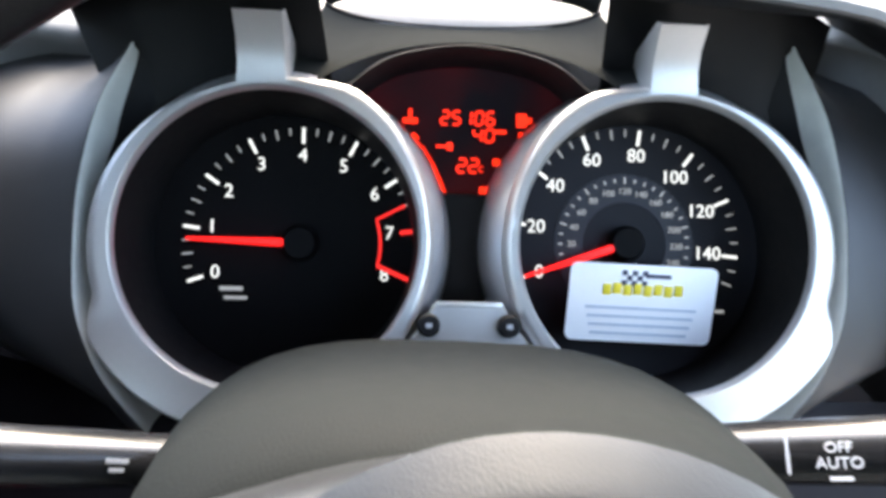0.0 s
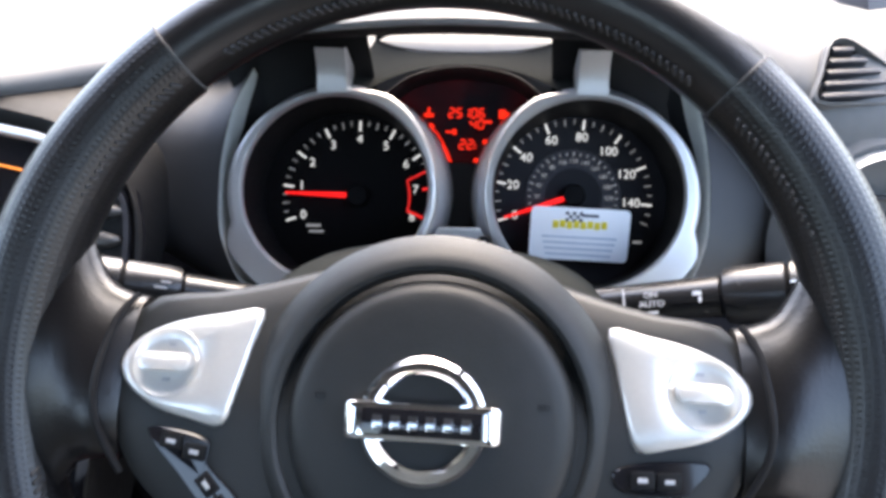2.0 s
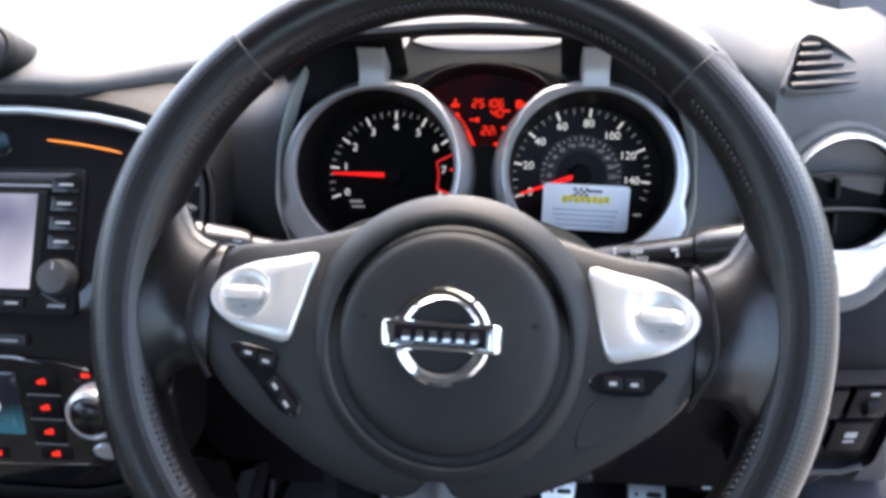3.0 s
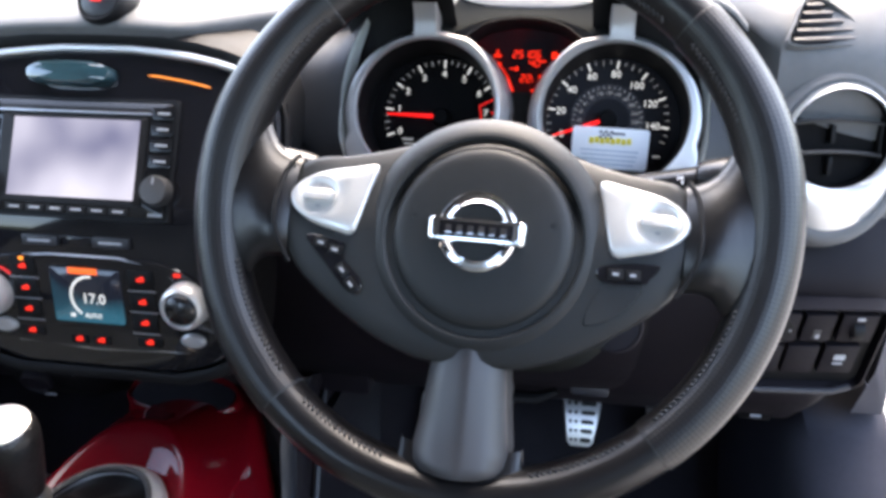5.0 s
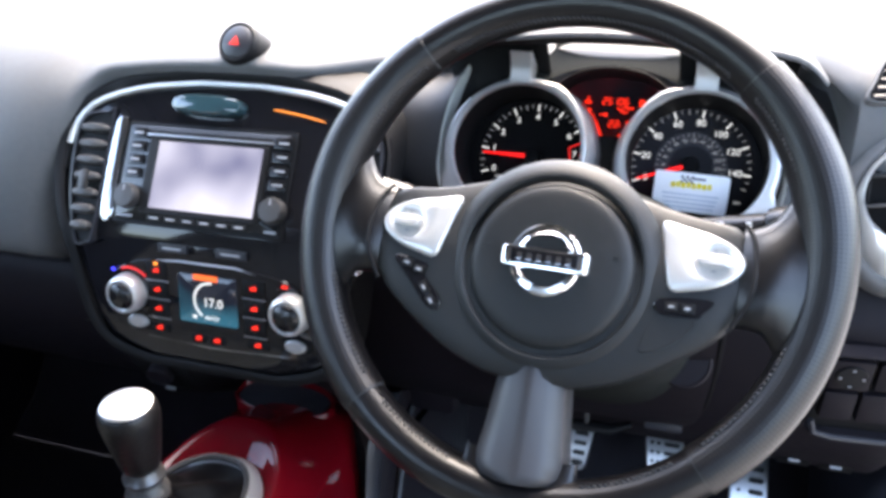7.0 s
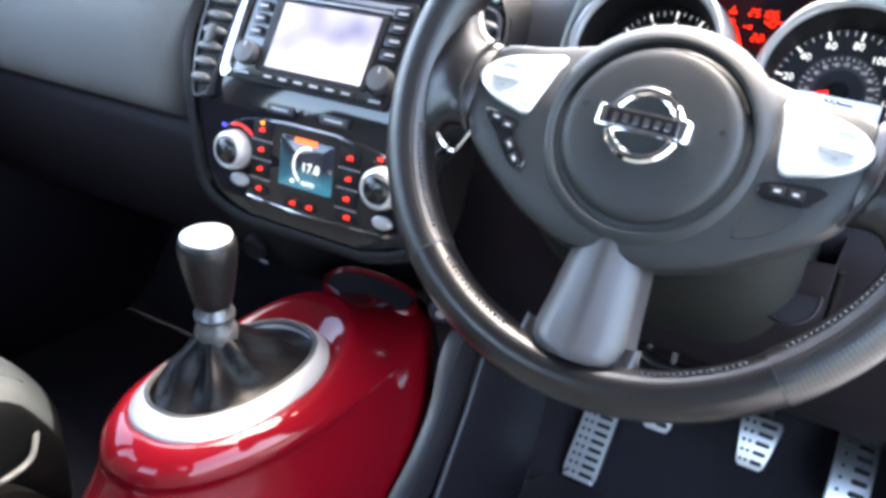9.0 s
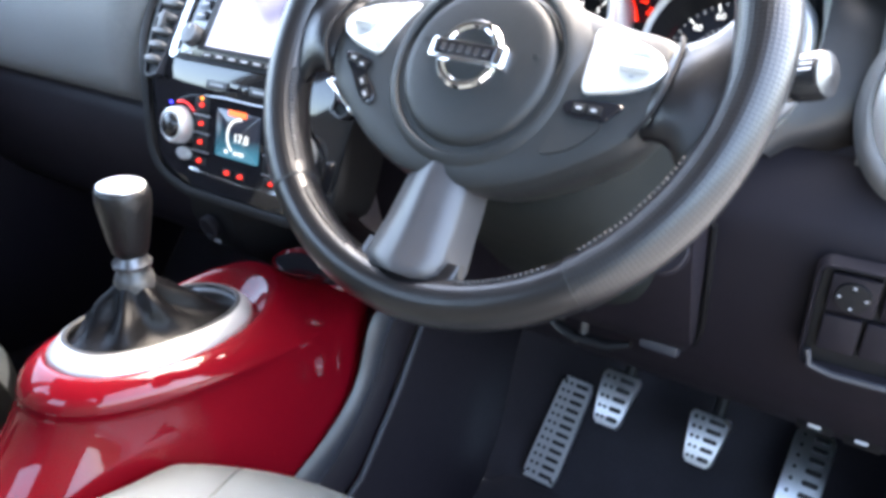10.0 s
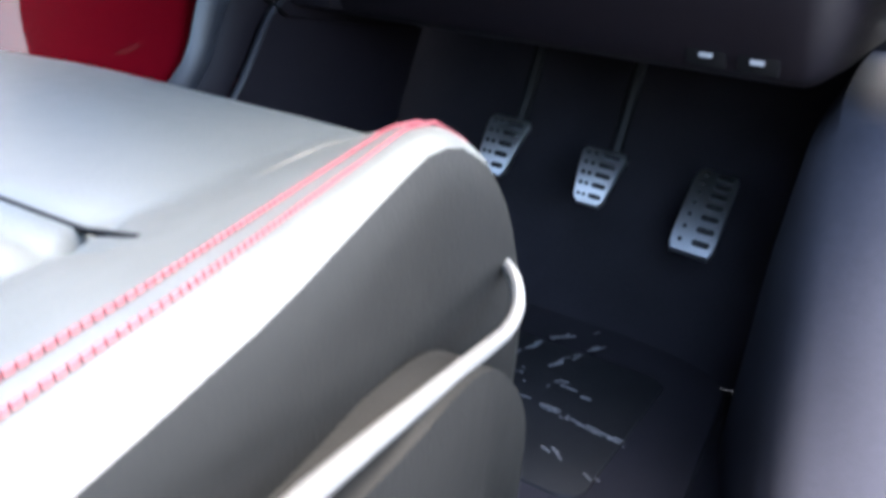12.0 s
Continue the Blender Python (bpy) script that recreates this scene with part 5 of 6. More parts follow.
for cx, rowsz in ((-0.055, (0.0275, 0.0085, -0.0105, -0.0300)), (0.0495, (0.0225, 0.0030, -0.0155)), (-0.012, (-0.0345,)), (0.008, (-0.0345,)), (0.052, (-0.0325,))):
    for cy in rowsz:
        kf = part("key", box((cx, cy, 0.0028), (0.022 if abs(cx) > 0.04 else 0.015, 0.0155 if abs(cx) > 0.04 and cy > -0.02 else 0.008, 0.0012), 0.0006), BLACK, clim, "black touch key")
        part("glyph", box((cx, cy, 0.0037), (0.0062, 0.0026, 0.0005), 0.0006), REDLIT, kf, "red-lit key symbol")
        part("glyph", box((cx + 0.0014, cy + 0.0016, 0.0038), (0.0030, 0.0024, 0.0005), 0.0005), REDLIT, kf, "red-lit key symbol")
for cy in (0.0175, -0.001, -0.020):
    part("divider", box((-0.055, cy, 0.0030), (0.026, 0.0008, 0.0006), 0), DULL, clim)
    part("divider", box((0.0495, cy - 0.005, 0.0030), (0.024, 0.0008, 0.0006), 0), DULL, clim)
part("status_lamp", box((-0.055, 0.0345, 0.0034), (0.004, 0.003, 0.0005), 0.0005), ORANGE, clim, "small orange lamp")
part("cold_dot", box((-0.104, 0.0235, 0.0034), (0.004, 0.003, 0.0005), 0.0005), BLUEDOT, clim, "small blue dot")
part("warm_arc", tube([(-0.0855 + 0.025 * math.cos(radians(a)), 0.002 + 0.025 * math.sin(radians(a)), 0.003) for a in range(45, 112, 6)], 0.0011, 6, flat=0.4), REDPRINT, clim, "red arc over the knob")
for cx, cy in ((-0.0875, 0.0020), (0.0885, 0.0045)):
    k = part("temperature_knob", lathe([(0.0190, 0.001), (0.0194, 0.003), (0.0188, 0.0110), (0.0176, 0.0150), (0.0150, 0.0168), (0.0138, 0.0160)], 40, m=Matrix.Translation((cx, cy, 0))), INSERT, clim, "silver-edged rotary knob")
    part("cap", lathe([(0.0139, 0.012), (0.0136, 0.0160), (0.0120, 0.0185), (0.0085, 0.0205), (0.0, 0.0215)], 32, m=Matrix.Translation((cx, cy, 0))), RADIO, k, "black domed knob centre")
part("push_button", pillow(ellipse(-0.0795, -0.0265, 0.0115, 0.0065, 24), [(1, 0.001), (1, 0.0045), (0.8, 0.006)]), SILVER, clim, "small silver button")
part("push_button", pillow(ellipse(0.091, -0.0275, 0.0105, 0.006, 24), [(1, 0.001), (1, 0.0045), (0.8, 0.006)]), SILVER, clim, "small silver button")
part("red_light", box((0.0815, 0.0285, 0.003), (0.006, 0.003, 0.0005), 0.0005), REDLIT, clim)
for cx, cz in ((-0.372, 0.5795), (-0.309, 0.5805)):
    part("mode_key", box((0, 0, 0.0015), (0.032, 0.0085, 0.004), 0.001), SHELL, stack, "slim mode key", m=leaning(cx, stack_y(cz), cz, 12))
    part("mark", box((0, 0, 0.0038), (0.020, 0.0020, 0.0004), 0), GREYTICK, stack, m=leaning(cx, stack_y(cz), cz, 12))
part("mode_key", box((0, 0, 0.001), (0.028, 0.0075, 0.003), 0.001), GLOSS, stack, m=leaning(-0.3405, stack_y(0.58), 0.580, 12))

sock = thing("power_socket", "round dark power socket below the stack", "socket", m=leaning(-0.461, 0.162, 0.394, -20))
part("cap", lathe([(0.0150, -0.004), (0.0150, 0.004), (0.0125, 0.006), (0.0115, 0.0045), (0.0, 0.0045)], 28), TRIM, sock)
part("pull_tab", box((0.010, -0.016, 0.004), (0.012, 0.003, 0.003), 0.001), DULL, sock)
bolt = thing("trim_fastener", "round chrome-faced trim fastener", "fastener", m=leaning(-0.2165, 0.166, 0.392, -15, 20))
part("head", lathe([(0.0135, -0.004), (0.0135, 0.002), (0.011, 0.005), (0.0, 0.0052)], 24), SHELL, bolt)
part("centre", lathe([(0.0055, 0.004), (0.0050, 0.0062), (0.0, 0.0065)], 16), DULL, bolt, "dull metal centre")

# ---- vents and switches at the driver's door end ----
rv = thing("round_air_vent", "round black air vent in a silver ring", "air vent", m=leaning(0.247, 0.195, 0.653, 11, 4))
rows = []
for i in range(64):
    a = 2 * math.pi * i / 64
    ca, sa = math.cos(a), math.sin(a)
    inner = (-0.001 + 0.0372 * ca, 0.0095 + 0.0372 * sa)
    outer = (0.0 + 0.0435 * ca, -0.005 + 0.0560 * sa)
    rows.append([(*inner, 0.0045), (*inner, 0.006), (inner[0] * 0.85 + outer[0] * 0.15, inner[1] * 0.85 + outer[1] * 0.15, 0.0095), (inner[0] * 0.5 + outer[0] * 0.5, inner[1] * 0.5 + outer[1] * 0.5, 0.0085), (*outer, 0.001), (outer[0] * 1.05, outer[1] * 1.05, -0.014)])
rows.append(rows[0])
part("silver_ring", loft(rows), INSERT, rv, "bright silver vent ring", sharp=50)
rows = []
for i in range(65):
    a = 2 * math.pi * i / 64
    ca, sa = math.cos(a), math.sin(a)
    rows.append([(0.0438 * ca, -0.005 + 0.0562 * sa, 0.0005), (0.047 * ca, -0.006 + 0.0605 * sa, 0.002), (0.0515 * ca, -0.007 + 0.0665 * sa, -0.002), (0.056 * ca, -0.008 + 0.072 * sa, -0.02)])
part("outer_collar", loft(rows), DASH, rv, "grey plastic outer collar", sharp=60)
part("cavity", lathe([(0.0372, 0.0046), (0.0362, -0.0085), (0.0, -0.0090)], 40, m=Matrix.Translation((-0.001, 0.0095, 0))), FACE, rv)
for y, hw in ((0.0205, 0.0330), (-0.0030, 0.0330)):
    part("vane", loft([[(-0.001 + hw * k, y + 0.003 * (1 - k * k) + dy, dz + 0.002 * (1 - k * k)) for dy, dz in ((-0.0010, -0.0085), (-0.0012, 0.001), (0.0, 0.0022), (0.0012, 0.001), (0.0010, -0.0085))] for k in (-1, -0.7, -0.35, 0, 0.35, 0.7, 1)], True), VANE, rv, "black vane with a pale edge")
for y in (0.0125, -0.0115):
    part("vane_pivot", box((-0.003, y, -0.005), (0.0034, 0.0135, 0.006), 0.001), BLACK, rv)
for s in (-1, 1):
    part("side_plate", box((s * 0.0325 - 0.001, 0.0090, -0.005), (0.003, 0.034, 0.006), 0.001), BLACK, rv)

dv_n = Vector((0.15, -0.75, 0.65)).normalized()
dv_u = Vector((0.061, 0.0115, -0.001))
dv_u = (dv_u - dv_n * dv_u.dot(dv_n)).normalized()
dv_v = dv_n.cross(dv_u)
dv_m = Matrix(((dv_u.x, dv_v.x, dv_n.x, 0.2015), (dv_u.y, dv_v.y, dv_n.y, 0.2055), (dv_u.z, dv_v.z, dv_n.z, 0.7290), (0, 0, 0, 1)))
dv = thing("demister_vent", "small three-cornered side window vent with slats", "air vent", m=dv_m)
o = smooth_outline([(0.001, 0.0), (0.03, -0.002), (0.061, -0.002), (0.0635, 0.002), (0.052, 0.0185), (0.0393, 0.0320), (0.0280, 0.0405), (0.0175, 0.0385), (0.007, 0.018)], 4)
dc = (0.03, 0.015)
part("frame", loft([[(x, y, -0.025) for x, y in o], [(x, y, 0.001) for x, y in o], [(dc[0] + (x - dc[0]) * 0.96, dc[1] + (y - dc[1]) * 0.94, 0.0022) for x, y in o], [(dc[0] + (x - dc[0]) * 0.92, dc[1] + (y - dc[1]) * 0.90, -0.003) for x, y in o]], True), DASH, dv)
part("cavity", pillow([(dc[0] + (x - dc[0]) * 0.93, dc[1] + (y - dc[1]) * 0.91) for x, y in o], [(1, -0.02), (1, -0.003)], centre=dc), BLACK, dv)
for i in range(5):
    y = 0.0035 + i * 0.0070
    x0, x1 = 0.0045 + 0.0031 * i, 0.056 - 0.0066 * i
    part("slat", box((0, 0, 0), (x1 - x0, 0.0030, 0.0050), 0.0009), SHELL, dv, m=pose((x0 + x1) / 2, y, 0.0005, -18, 0, 2))

sw = thing("switch_bank", "recessed bank of small black dashboard switches", "switch panel", m=leaning(0.2515, 0.1835, 0.487, -14, 6))
o = round_rect(0.108, 0.092, 0.010)
part("frame", loft([[(x * 1.05, y * 1.06, -0.010) for x, y in o], [(x * 1.03, y * 1.03, 0.003) for x, y in o], [(x, y, 0.0035) for x, y in o], [(x * 0.97, y * 0.96, -0.006) for x, y in o]], True), TRIM, sw)
part("lower_lip", tube([(-0.050, -0.030, 0.003), (-0.046, -0.043, 0.005), (-0.03, -0.0465, 0.006), (0.03, -0.0465, 0.006), (0.045, -0.042, 0.004)], 0.0028, 8), SHELL, sw, "smooth lower lip")
part("recess", pillow(round_rect(0.104, 0.088, 0.010), [(1, -0.012), (1, -0.004)]), BLACK, sw)
for i, (x, y, w, h, mk) in enumerate(((-0.029, 0.024, 0.032, 0.032, 4), (0.0025, 0.0245, 0.024, 0.030, 1), (0.033, 0.025, 0.028, 0.030, 2), (-0.032, -0.012, 0.026, 0.032, 0), (-0.003, -0.012, 0.026, 0.032, 0), (0.028, -0.011, 0.028, 0.032, 3))):
    b = part("switch", box((x, y, -0.001), (w, h, 0.007), 0.002), TRIM, sw, "small black switch")
    if mk == 4:
        part("dial", lathe([(0.0125, 0.002), (0.0120, 0.0045), (0.0, 0.005)], 24, m=Matrix.Translation((x, y, 0))), BLACK, b, "round mirror adjuster")
        for a in range(4):
            part("mark", box((x + 0.009 * math.cos(a * math.pi / 2), y + 0.009 * math.sin(a * math.pi / 2), 0.0050), (0.0020, 0.0013, 0.0005), 0), GREYTICK, b)
    elif mk == 1:
        part("mark", box((x, y - 0.006, 0.0028), (0.006, 0.010, 0.0005), 0.0005), VANE, b)
        part("mark", box((x + 0.001, y - 0.008, 0.0032), (0.003, 0.004, 0.0005), 0.0005), GREYTICK, b)
    elif mk == 2:
        part("thumb_wheel", lathe([(0.008, -0.004), (0.0085, 0), (0.008, 0.004)], 20, m=pose(x, y - 0.002, 0.001, 0, 90, 0)), BLACK, b)
        part("mark", box((x, y + 0.011, 0.0028), (0.006, 0.003, 0.0005), 0), GREYTICK, b)
    elif mk == 3:
        part("mark", box((x, y + 0.003, 0.0028), (0.009, 0.006, 0.0005), 0.0005), GREYTICK, b)
        part("mark", box((x, y - 0.004, 0.0028), (0.008, 0.002, 0.0005), 0), GREYTICK, b)
lt = thing("latch_pair", "two white-marked release latches under the dash", "latch", m=leaning(0.2305, 0.291, 0.3425, -30))
part("plate", box((0, 0, -0.004), (0.085, 0.026, 0.010), 0.003), TRIM, lt)
for s in (-1, 1):
    b = part("latch", box((s * 0.020, 0, 0.003), (0.032, 0.018, 0.006), 0.002), BLACK, lt)
    part("mark", box((s * 0.0195, 0.003, 0.0064), (0.011, 0.0040, 0.0006), 0.001), GREYTICK, b, "pale printed mark")

# ---- pedals ----
def pedal(name, label, corners, slots, arm=True, dots=2, group="pedals", nrow=5, bolts=False, bend=0.006):
    """A drilled alloy pad with dark slots; corners bottom left, bottom right, top right, top left."""
    bl, br, tr, tl = (Vector(p) for p in corners)
    c = (bl + br + tr + tl) / 4
    v = ((tl + tr) / 2 - (bl + br) / 2).normalized()
    u = (br - bl).normalized()
    w = u.cross(v).normalized()
    u = v.cross(w)
    m = Matrix(((u.x, v.x, w.x, c.x), (u.y, v.y, w.y, c.y), (u.z, v.z, w.z, c.z), (0, 0, 0, 1)))
    t = thing(name, label, "pedal", m=m, group=group)
    pts = [m.inverted() @ p for p in (bl, br, tr, tl)]
    mid = [(p.x, p.y) for p in pts]
    o = []
    for i in range(4):
        p, q, r = Vector(mid[i - 1]), Vector(mid[i]), Vector(mid[(i + 1) % 4])
        for k in range(4):
            f = k / 3
            a, b = q + (p - q).normalized() * 0.006, q + (r - q).normalized() * 0.006
            o.append(tuple((1 - f) ** 2 * a + 2 * f * (1 - f) * q + f * f * b))
    h = (pts[3].y - pts[0].y)

    def bow(y):
        return -bend * (2 * (y - pts[0].y) / h - 1) ** 2

    rows = []
    for i in range(15):
        f = i / 14
        y = pts[0].y + h * f
        e = 0.004 * max(0.0, 1 - min(f, 1 - f) * 9) ** 2
        xl, xr = pts[0].x + (pts[3].x - pts[0].x) * f + e, pts[1].x + (pts[2].x - pts[1].x) * f - e
        z = bow(y)
        rows.append([(xl, y, z - 0.007), (xl, y, z - 0.0008), (xl + 0.0012, y, z + 0.0008), (xr - 0.0012, y, z + 0.0008), (xr, y, z - 0.0008), (xr, y, z - 0.007)])
    part("plate", loft(rows, True, caps=True), ALLOY, t, "brushed alloy pad")
    for i in range(nrow):
        f = (i + 0.75) / (nrow + 0.5)
        y = pts[0].y + h * f
        xl = pts[0].x + (pts[3].x - pts[0].x) * f
        xr = pts[1].x + (pts[2].x - pts[1].x) * f
        wd = xr - xl
        turn = pose(0, y, bow(y), math.degrees(math.atan(-4 * bend * (2 * (y - pts[0].y) / h - 1) / h)), 0, 0)
        part("slot", pillow(round_rect(wd * 0.40, h / nrow * 0.42, h / nrow * 0.20, xl + wd * 0.68, 0, 3), [(1, 0.0), (1, 0.0026), (0.9, 0.0032)]), RUBBER, t, "black rubber grip", m=turn)
        for d in range(dots):
            part("stud", pillow(ellipse(xl + wd * (0.16 + 0.17 * d) + (0 if dots > 1 else wd * 0.06), 0, min(0.0024, wd * 0.055), min(0.0024, wd * 0.055), 12), [(1, 0.0), (1, 0.0026), (0.8, 0.003)]), RUBBER, t, m=turn)
    if bolts:
        for p in pts[:2] + pts[3:]:
            part("bolt", lathe([(0.003, 0.001), (0.0026, 0.0028), (0.0, 0.003)], 12, m=Matrix.Translation((p.x * 0.78, p.y * 0.93, 0))), CHROME, t)
    if arm:
        part("arm", tube([m.inverted() @ (c + Vector((0.004, 0.034, 0.010))), m.inverted() @ ((tl + tr) / 2 + Vector((0.004, 0.030, 0.018))), m.inverted() @ (c + Vector((0.006, 0.13, 0.30)))], 0.008, 8), BLACK, t, "black steel arm")
    return t


pedal("clutch_pedal", "brushed alloy clutch pedal with rubber grips", [(-0.0535, 0.4265, 0.168), (-0.0185, 0.4275, 0.168), (-0.0095, 0.470, 0.226), (-0.062, 0.468, 0.226)], 5)
pedal("brake_pedal", "brushed alloy brake pedal with rubber grips", [(0.0655, 0.435, 0.158), (0.0985, 0.438, 0.158), (0.1085, 0.476, 0.212), (0.056, 0.471, 0.212)], 5)
pedal("accelerator_pedal", "long brushed alloy accelerator pedal with rubber grips", [(0.172, 0.454, 0.132), (0.220, 0.460, 0.130), (0.217, 0.552, 0.203), (0.170, 0.548, 0.199)], 7, arm=False, dots=1, nrow=7, bend=0.009)
pedal("foot_rest", "long drilled alloy foot rest beside the clutch", [(-0.158, 0.456, 0.020), (-0.1055, 0.456, 0.019), (-0.1045, 0.554, 0.144), (-0.153, 0.556, 0.142)], 11, arm=False, dots=2, nrow=12, group="", bolts=True, bend=0.0)

# ---- centre console ----
con = thing("gear_console", "glossy dark red lacquered gear lever console", "console")
CX, CY = -0.312, -0.020


def egg(w, yr, yf, z, n=64, power=2.3, lift=0.0, dx=0.0):
    cy, b = (yr + yf) / 2, (yf - yr) / 2
    return [(CX + dx + x, cy + y, z + lift * max(0.0, y / b) ** 2) for x, y in ellipse(0, 0, w, b, n, power)]


levels = [egg(0.118, -0.42, 0.34, 0.03), egg(0.116, -0.36, 0.32, 0.12), egg(0.1090, -0.285, 0.30, 0.20), egg(0.1005, -0.222, 0.286, 0.255), egg(0.0945, -0.184, 0.274, 0.295), egg(0.0905, -0.163, 0.264, 0.322, lift=0.004), egg(0.0880, -0.1530, 0.248, 0.3410, lift=0.009), egg(0.0871, -0.1506, 0.228, 0.3478, lift=0.012), egg(0.0876, -0.1512, 0.220, 0.3492, lift=0.012), egg(0.0868, -0.1502, 0.200, 0.3525, lift=0.012), egg(0.0838, -0.1472, 0.168, 0.3595, lift=0.014), egg(0.0785, -0.1415, 0.138, 0.3660, lift=0.020), egg(0.0735, -0.1360, 0.120, 0.3705, lift=0.026), egg(0.0685, -0.1303, 0.110, 0.3735, lift=0.029), egg(0.0650, -0.1262, 0.104, 0.3742, lift=0.029), egg(0.0625, -0.1232, 0.090, 0.3735, lift=0.014), egg(0.0605, -0.1215, 0.074, 0.3700, lift=0.004)]
part("body", loft(levels, True), RED, con, "deep red lacquered shell", sharp=70)
part("inner_rim", tube(egg(0.0500, -0.1078, 0.0595, 0.3860, lift=0.003), 0.0030, 8, closed=True), RUBBER, con, "black rubber edge inside the gear gate")
ring = [egg(0.0618, -0.1225, 0.0755, 0.368), egg(0.0620, -0.1228, 0.0733, 0.3755, lift=0.003), egg(0.0606, -0.1210, 0.0740, 0.3775, lift=0.003), egg(0.0535, -0.1122, 0.0640, 0.3870, lift=0.003), egg(0.0520, -0.1102, 0.0620, 0.3878, lift=0.003), egg(0.0508, -0.1088, 0.0605, 0.3865, lift=0.003), egg(0.0500, -0.108, 0.0600, 0.372)]
part("gate_ring", loft(ring, True), SILVER, con, "satin silver gear gate ring", sharp=60)
tray = pose(-0.325, 0.1945, 0.3690, 5, 0, -4)
part("rubber_pad", pillow(ellipse(0, 0, 0.0565, 0.0255, 40, 2.4), [(1, -0.035), (1, -0.0016), (0.97, 0.0004), (0.9, -0.0004)]), CARPET, con, "black rubber tray insert", m=tray)
rows = [[(x, y, z + (0.0055 * max(0.0, y / 0.0255) if z > -0.01 else 0.0)) for x, y in ellipse(0, 0, w, w * 0.455, 48, 2.4)] for w, z in ((0.0640, -0.030), (0.0612, -0.004), (0.0602, 0.0010), (0.0585, 0.0016), (0.0570, 0.0006), (0.0565, -0.006))]
part("tray_rim", loft(rows, True), RED, con, "thin red lip round the tray", m=tray, sharp=60)
# grey side trim that sweeps down into the footwell
def sweep(pts_top, pts_bot, out, f0=0.0, f1=1.0):
    """A strip between two lines, bulging by out; f0 and f1 cut it to a share of its width."""
    a, b = refine(pts_top, 4), refine(pts_bot, 4)
    return [[p + (q - p) * (f0 + (f1 - f0) * f) + Vector((out * math.sin(math.pi * f), 0, 0)) for f in (0, 0.15, 0.5, 0.85, 1)] for p, q in zip(a, b)]
side = thing("console_side_trim", "grey plastic trim sweeping down beside the red console", "trim")
part("upper_strip", loft(sweep([(-0.216, 0.235, 0.372), (-0.214, 0.172, 0.352), (-0.210, 0.140, 0.280), (-0.203, 0.066, 0.234), (-0.198, -0.05, 0.195), (-0.19, -0.25, 0.15)], [(-0.205, 0.285, 0.350), (-0.203, 0.236, 0.322), (-0.200, 0.196, 0.262), (-0.196, 0.130, 0.180), (-0.192, 0.02, 0.12), (-0.185, -0.2, 0.08)], 0.006, 0.0, 0.46)), SHELL, side, "satin grey strip", sharp=60)
part("dark_band", loft(sweep([(-0.216, 0.235, 0.372), (-0.214, 0.172, 0.352), (-0.210, 0.140, 0.280), (-0.203, 0.066, 0.234), (-0.198, -0.05, 0.195), (-0.19, -0.25, 0.15)], [(-0.205, 0.285, 0.350), (-0.203, 0.236, 0.322), (-0.200, 0.196, 0.262), (-0.196, 0.130, 0.180), (-0.192, 0.02, 0.12), (-0.185, -0.2, 0.08)], 0.004, 0.44, 1.0)), TRIM, side, "dark recessed band", sharp=60)
part("lower_panel", loft(sweep([(-0.203, 0.290, 0.352), (-0.200, 0.240, 0.322), (-0.197, 0.200, 0.260), (-0.193, 0.134, 0.178), (-0.189, 0.02, 0.118), (-0.182, -0.2, 0.078)], [(-0.200, 0.52, 0.30), (-0.198, 0.48, 0.20), (-0.193, 0.44, 0.08), (-0.188, 0.36, 0.0), (-0.182, 0.15, -0.005), (-0.178, -0.2, -0.005)], 0.004)), TRIM, side, "dark carpeted lower side", sharp=60)
part("ridge", tube([(-0.199, 0.262, 0.340), (-0.197, 0.238, 0.322), (-0.194, 0.199, 0.261), (-0.190, 0.133, 0.179), (-0.186, 0.02, 0.119), (-0.18, -0.2, 0.079)], 0.0035, 8), SHELL, side, "raised edge")

# gear lever
gear = thing("gear_lever", "gear lever with a leather boot and silver-capped knob", "gear lever")
rows = []
collar = Vector((-0.3165, -0.040, 0.428))
for k in range(9):
    f = k / 8
    row = []
    for i in range(48):
        a = 2 * math.pi * i / 48
        e = egg(0.0506, -0.1085, 0.0605, 0.381, 48)[i]
        base = Vector(e)
        top = collar + Vector((0.0155 * math.cos(a), 0.0155 * math.sin(a), 0))
        fold = 0.0060 * math.sin(math.pi * f) * math.sin(7 * a + 3 * f) + 0.003 * math.sin(math.pi * f) * math.sin(4 * a - 5 * f)
        p = base.lerp(top, f ** 0.75)
        p.z = base.z + (top.z - base.z) * (f ** 1.2) + 0.002 * math.sin(math.pi * f)
        p += Vector((math.cos(a), math.sin(a), 0.3)) * fold
        row.append(p)
    rows.append(row)
part("boot", loft(rows, True), BOOT, gear, "creased black leather boot", sharp=80)
ax = (Vector((-0.313, -0.049, 0.518)) - Vector((-0.3165, -0.040, 0.425))).normalized()
gm = Matrix.Translation((-0.3165, -0.040, 0.425)) @ ax.to_track_quat("Z", "Y").to_matrix().to_4x4()
part("boot_collar", lathe([(0.0175, -0.004), (0.0180, 0.004), (0.0160, 0.010), (0.0135, 0.0125), (0.012, 0.020)], 28, m=gm), VANE, gear, "dull metal boot collar")
part("reverse_collar", lathe([(0.0120, 0.016), (0.0165, 0.0185), (0.0170, 0.022), (0.0145, 0.0255), (0.0125, 0.030)], 28, m=gm), mat("tarnished_metal", (0.10, 0.10, 0.105), 0.35, metal=0.8, grain=60), gear, "dull metal reverse collar")
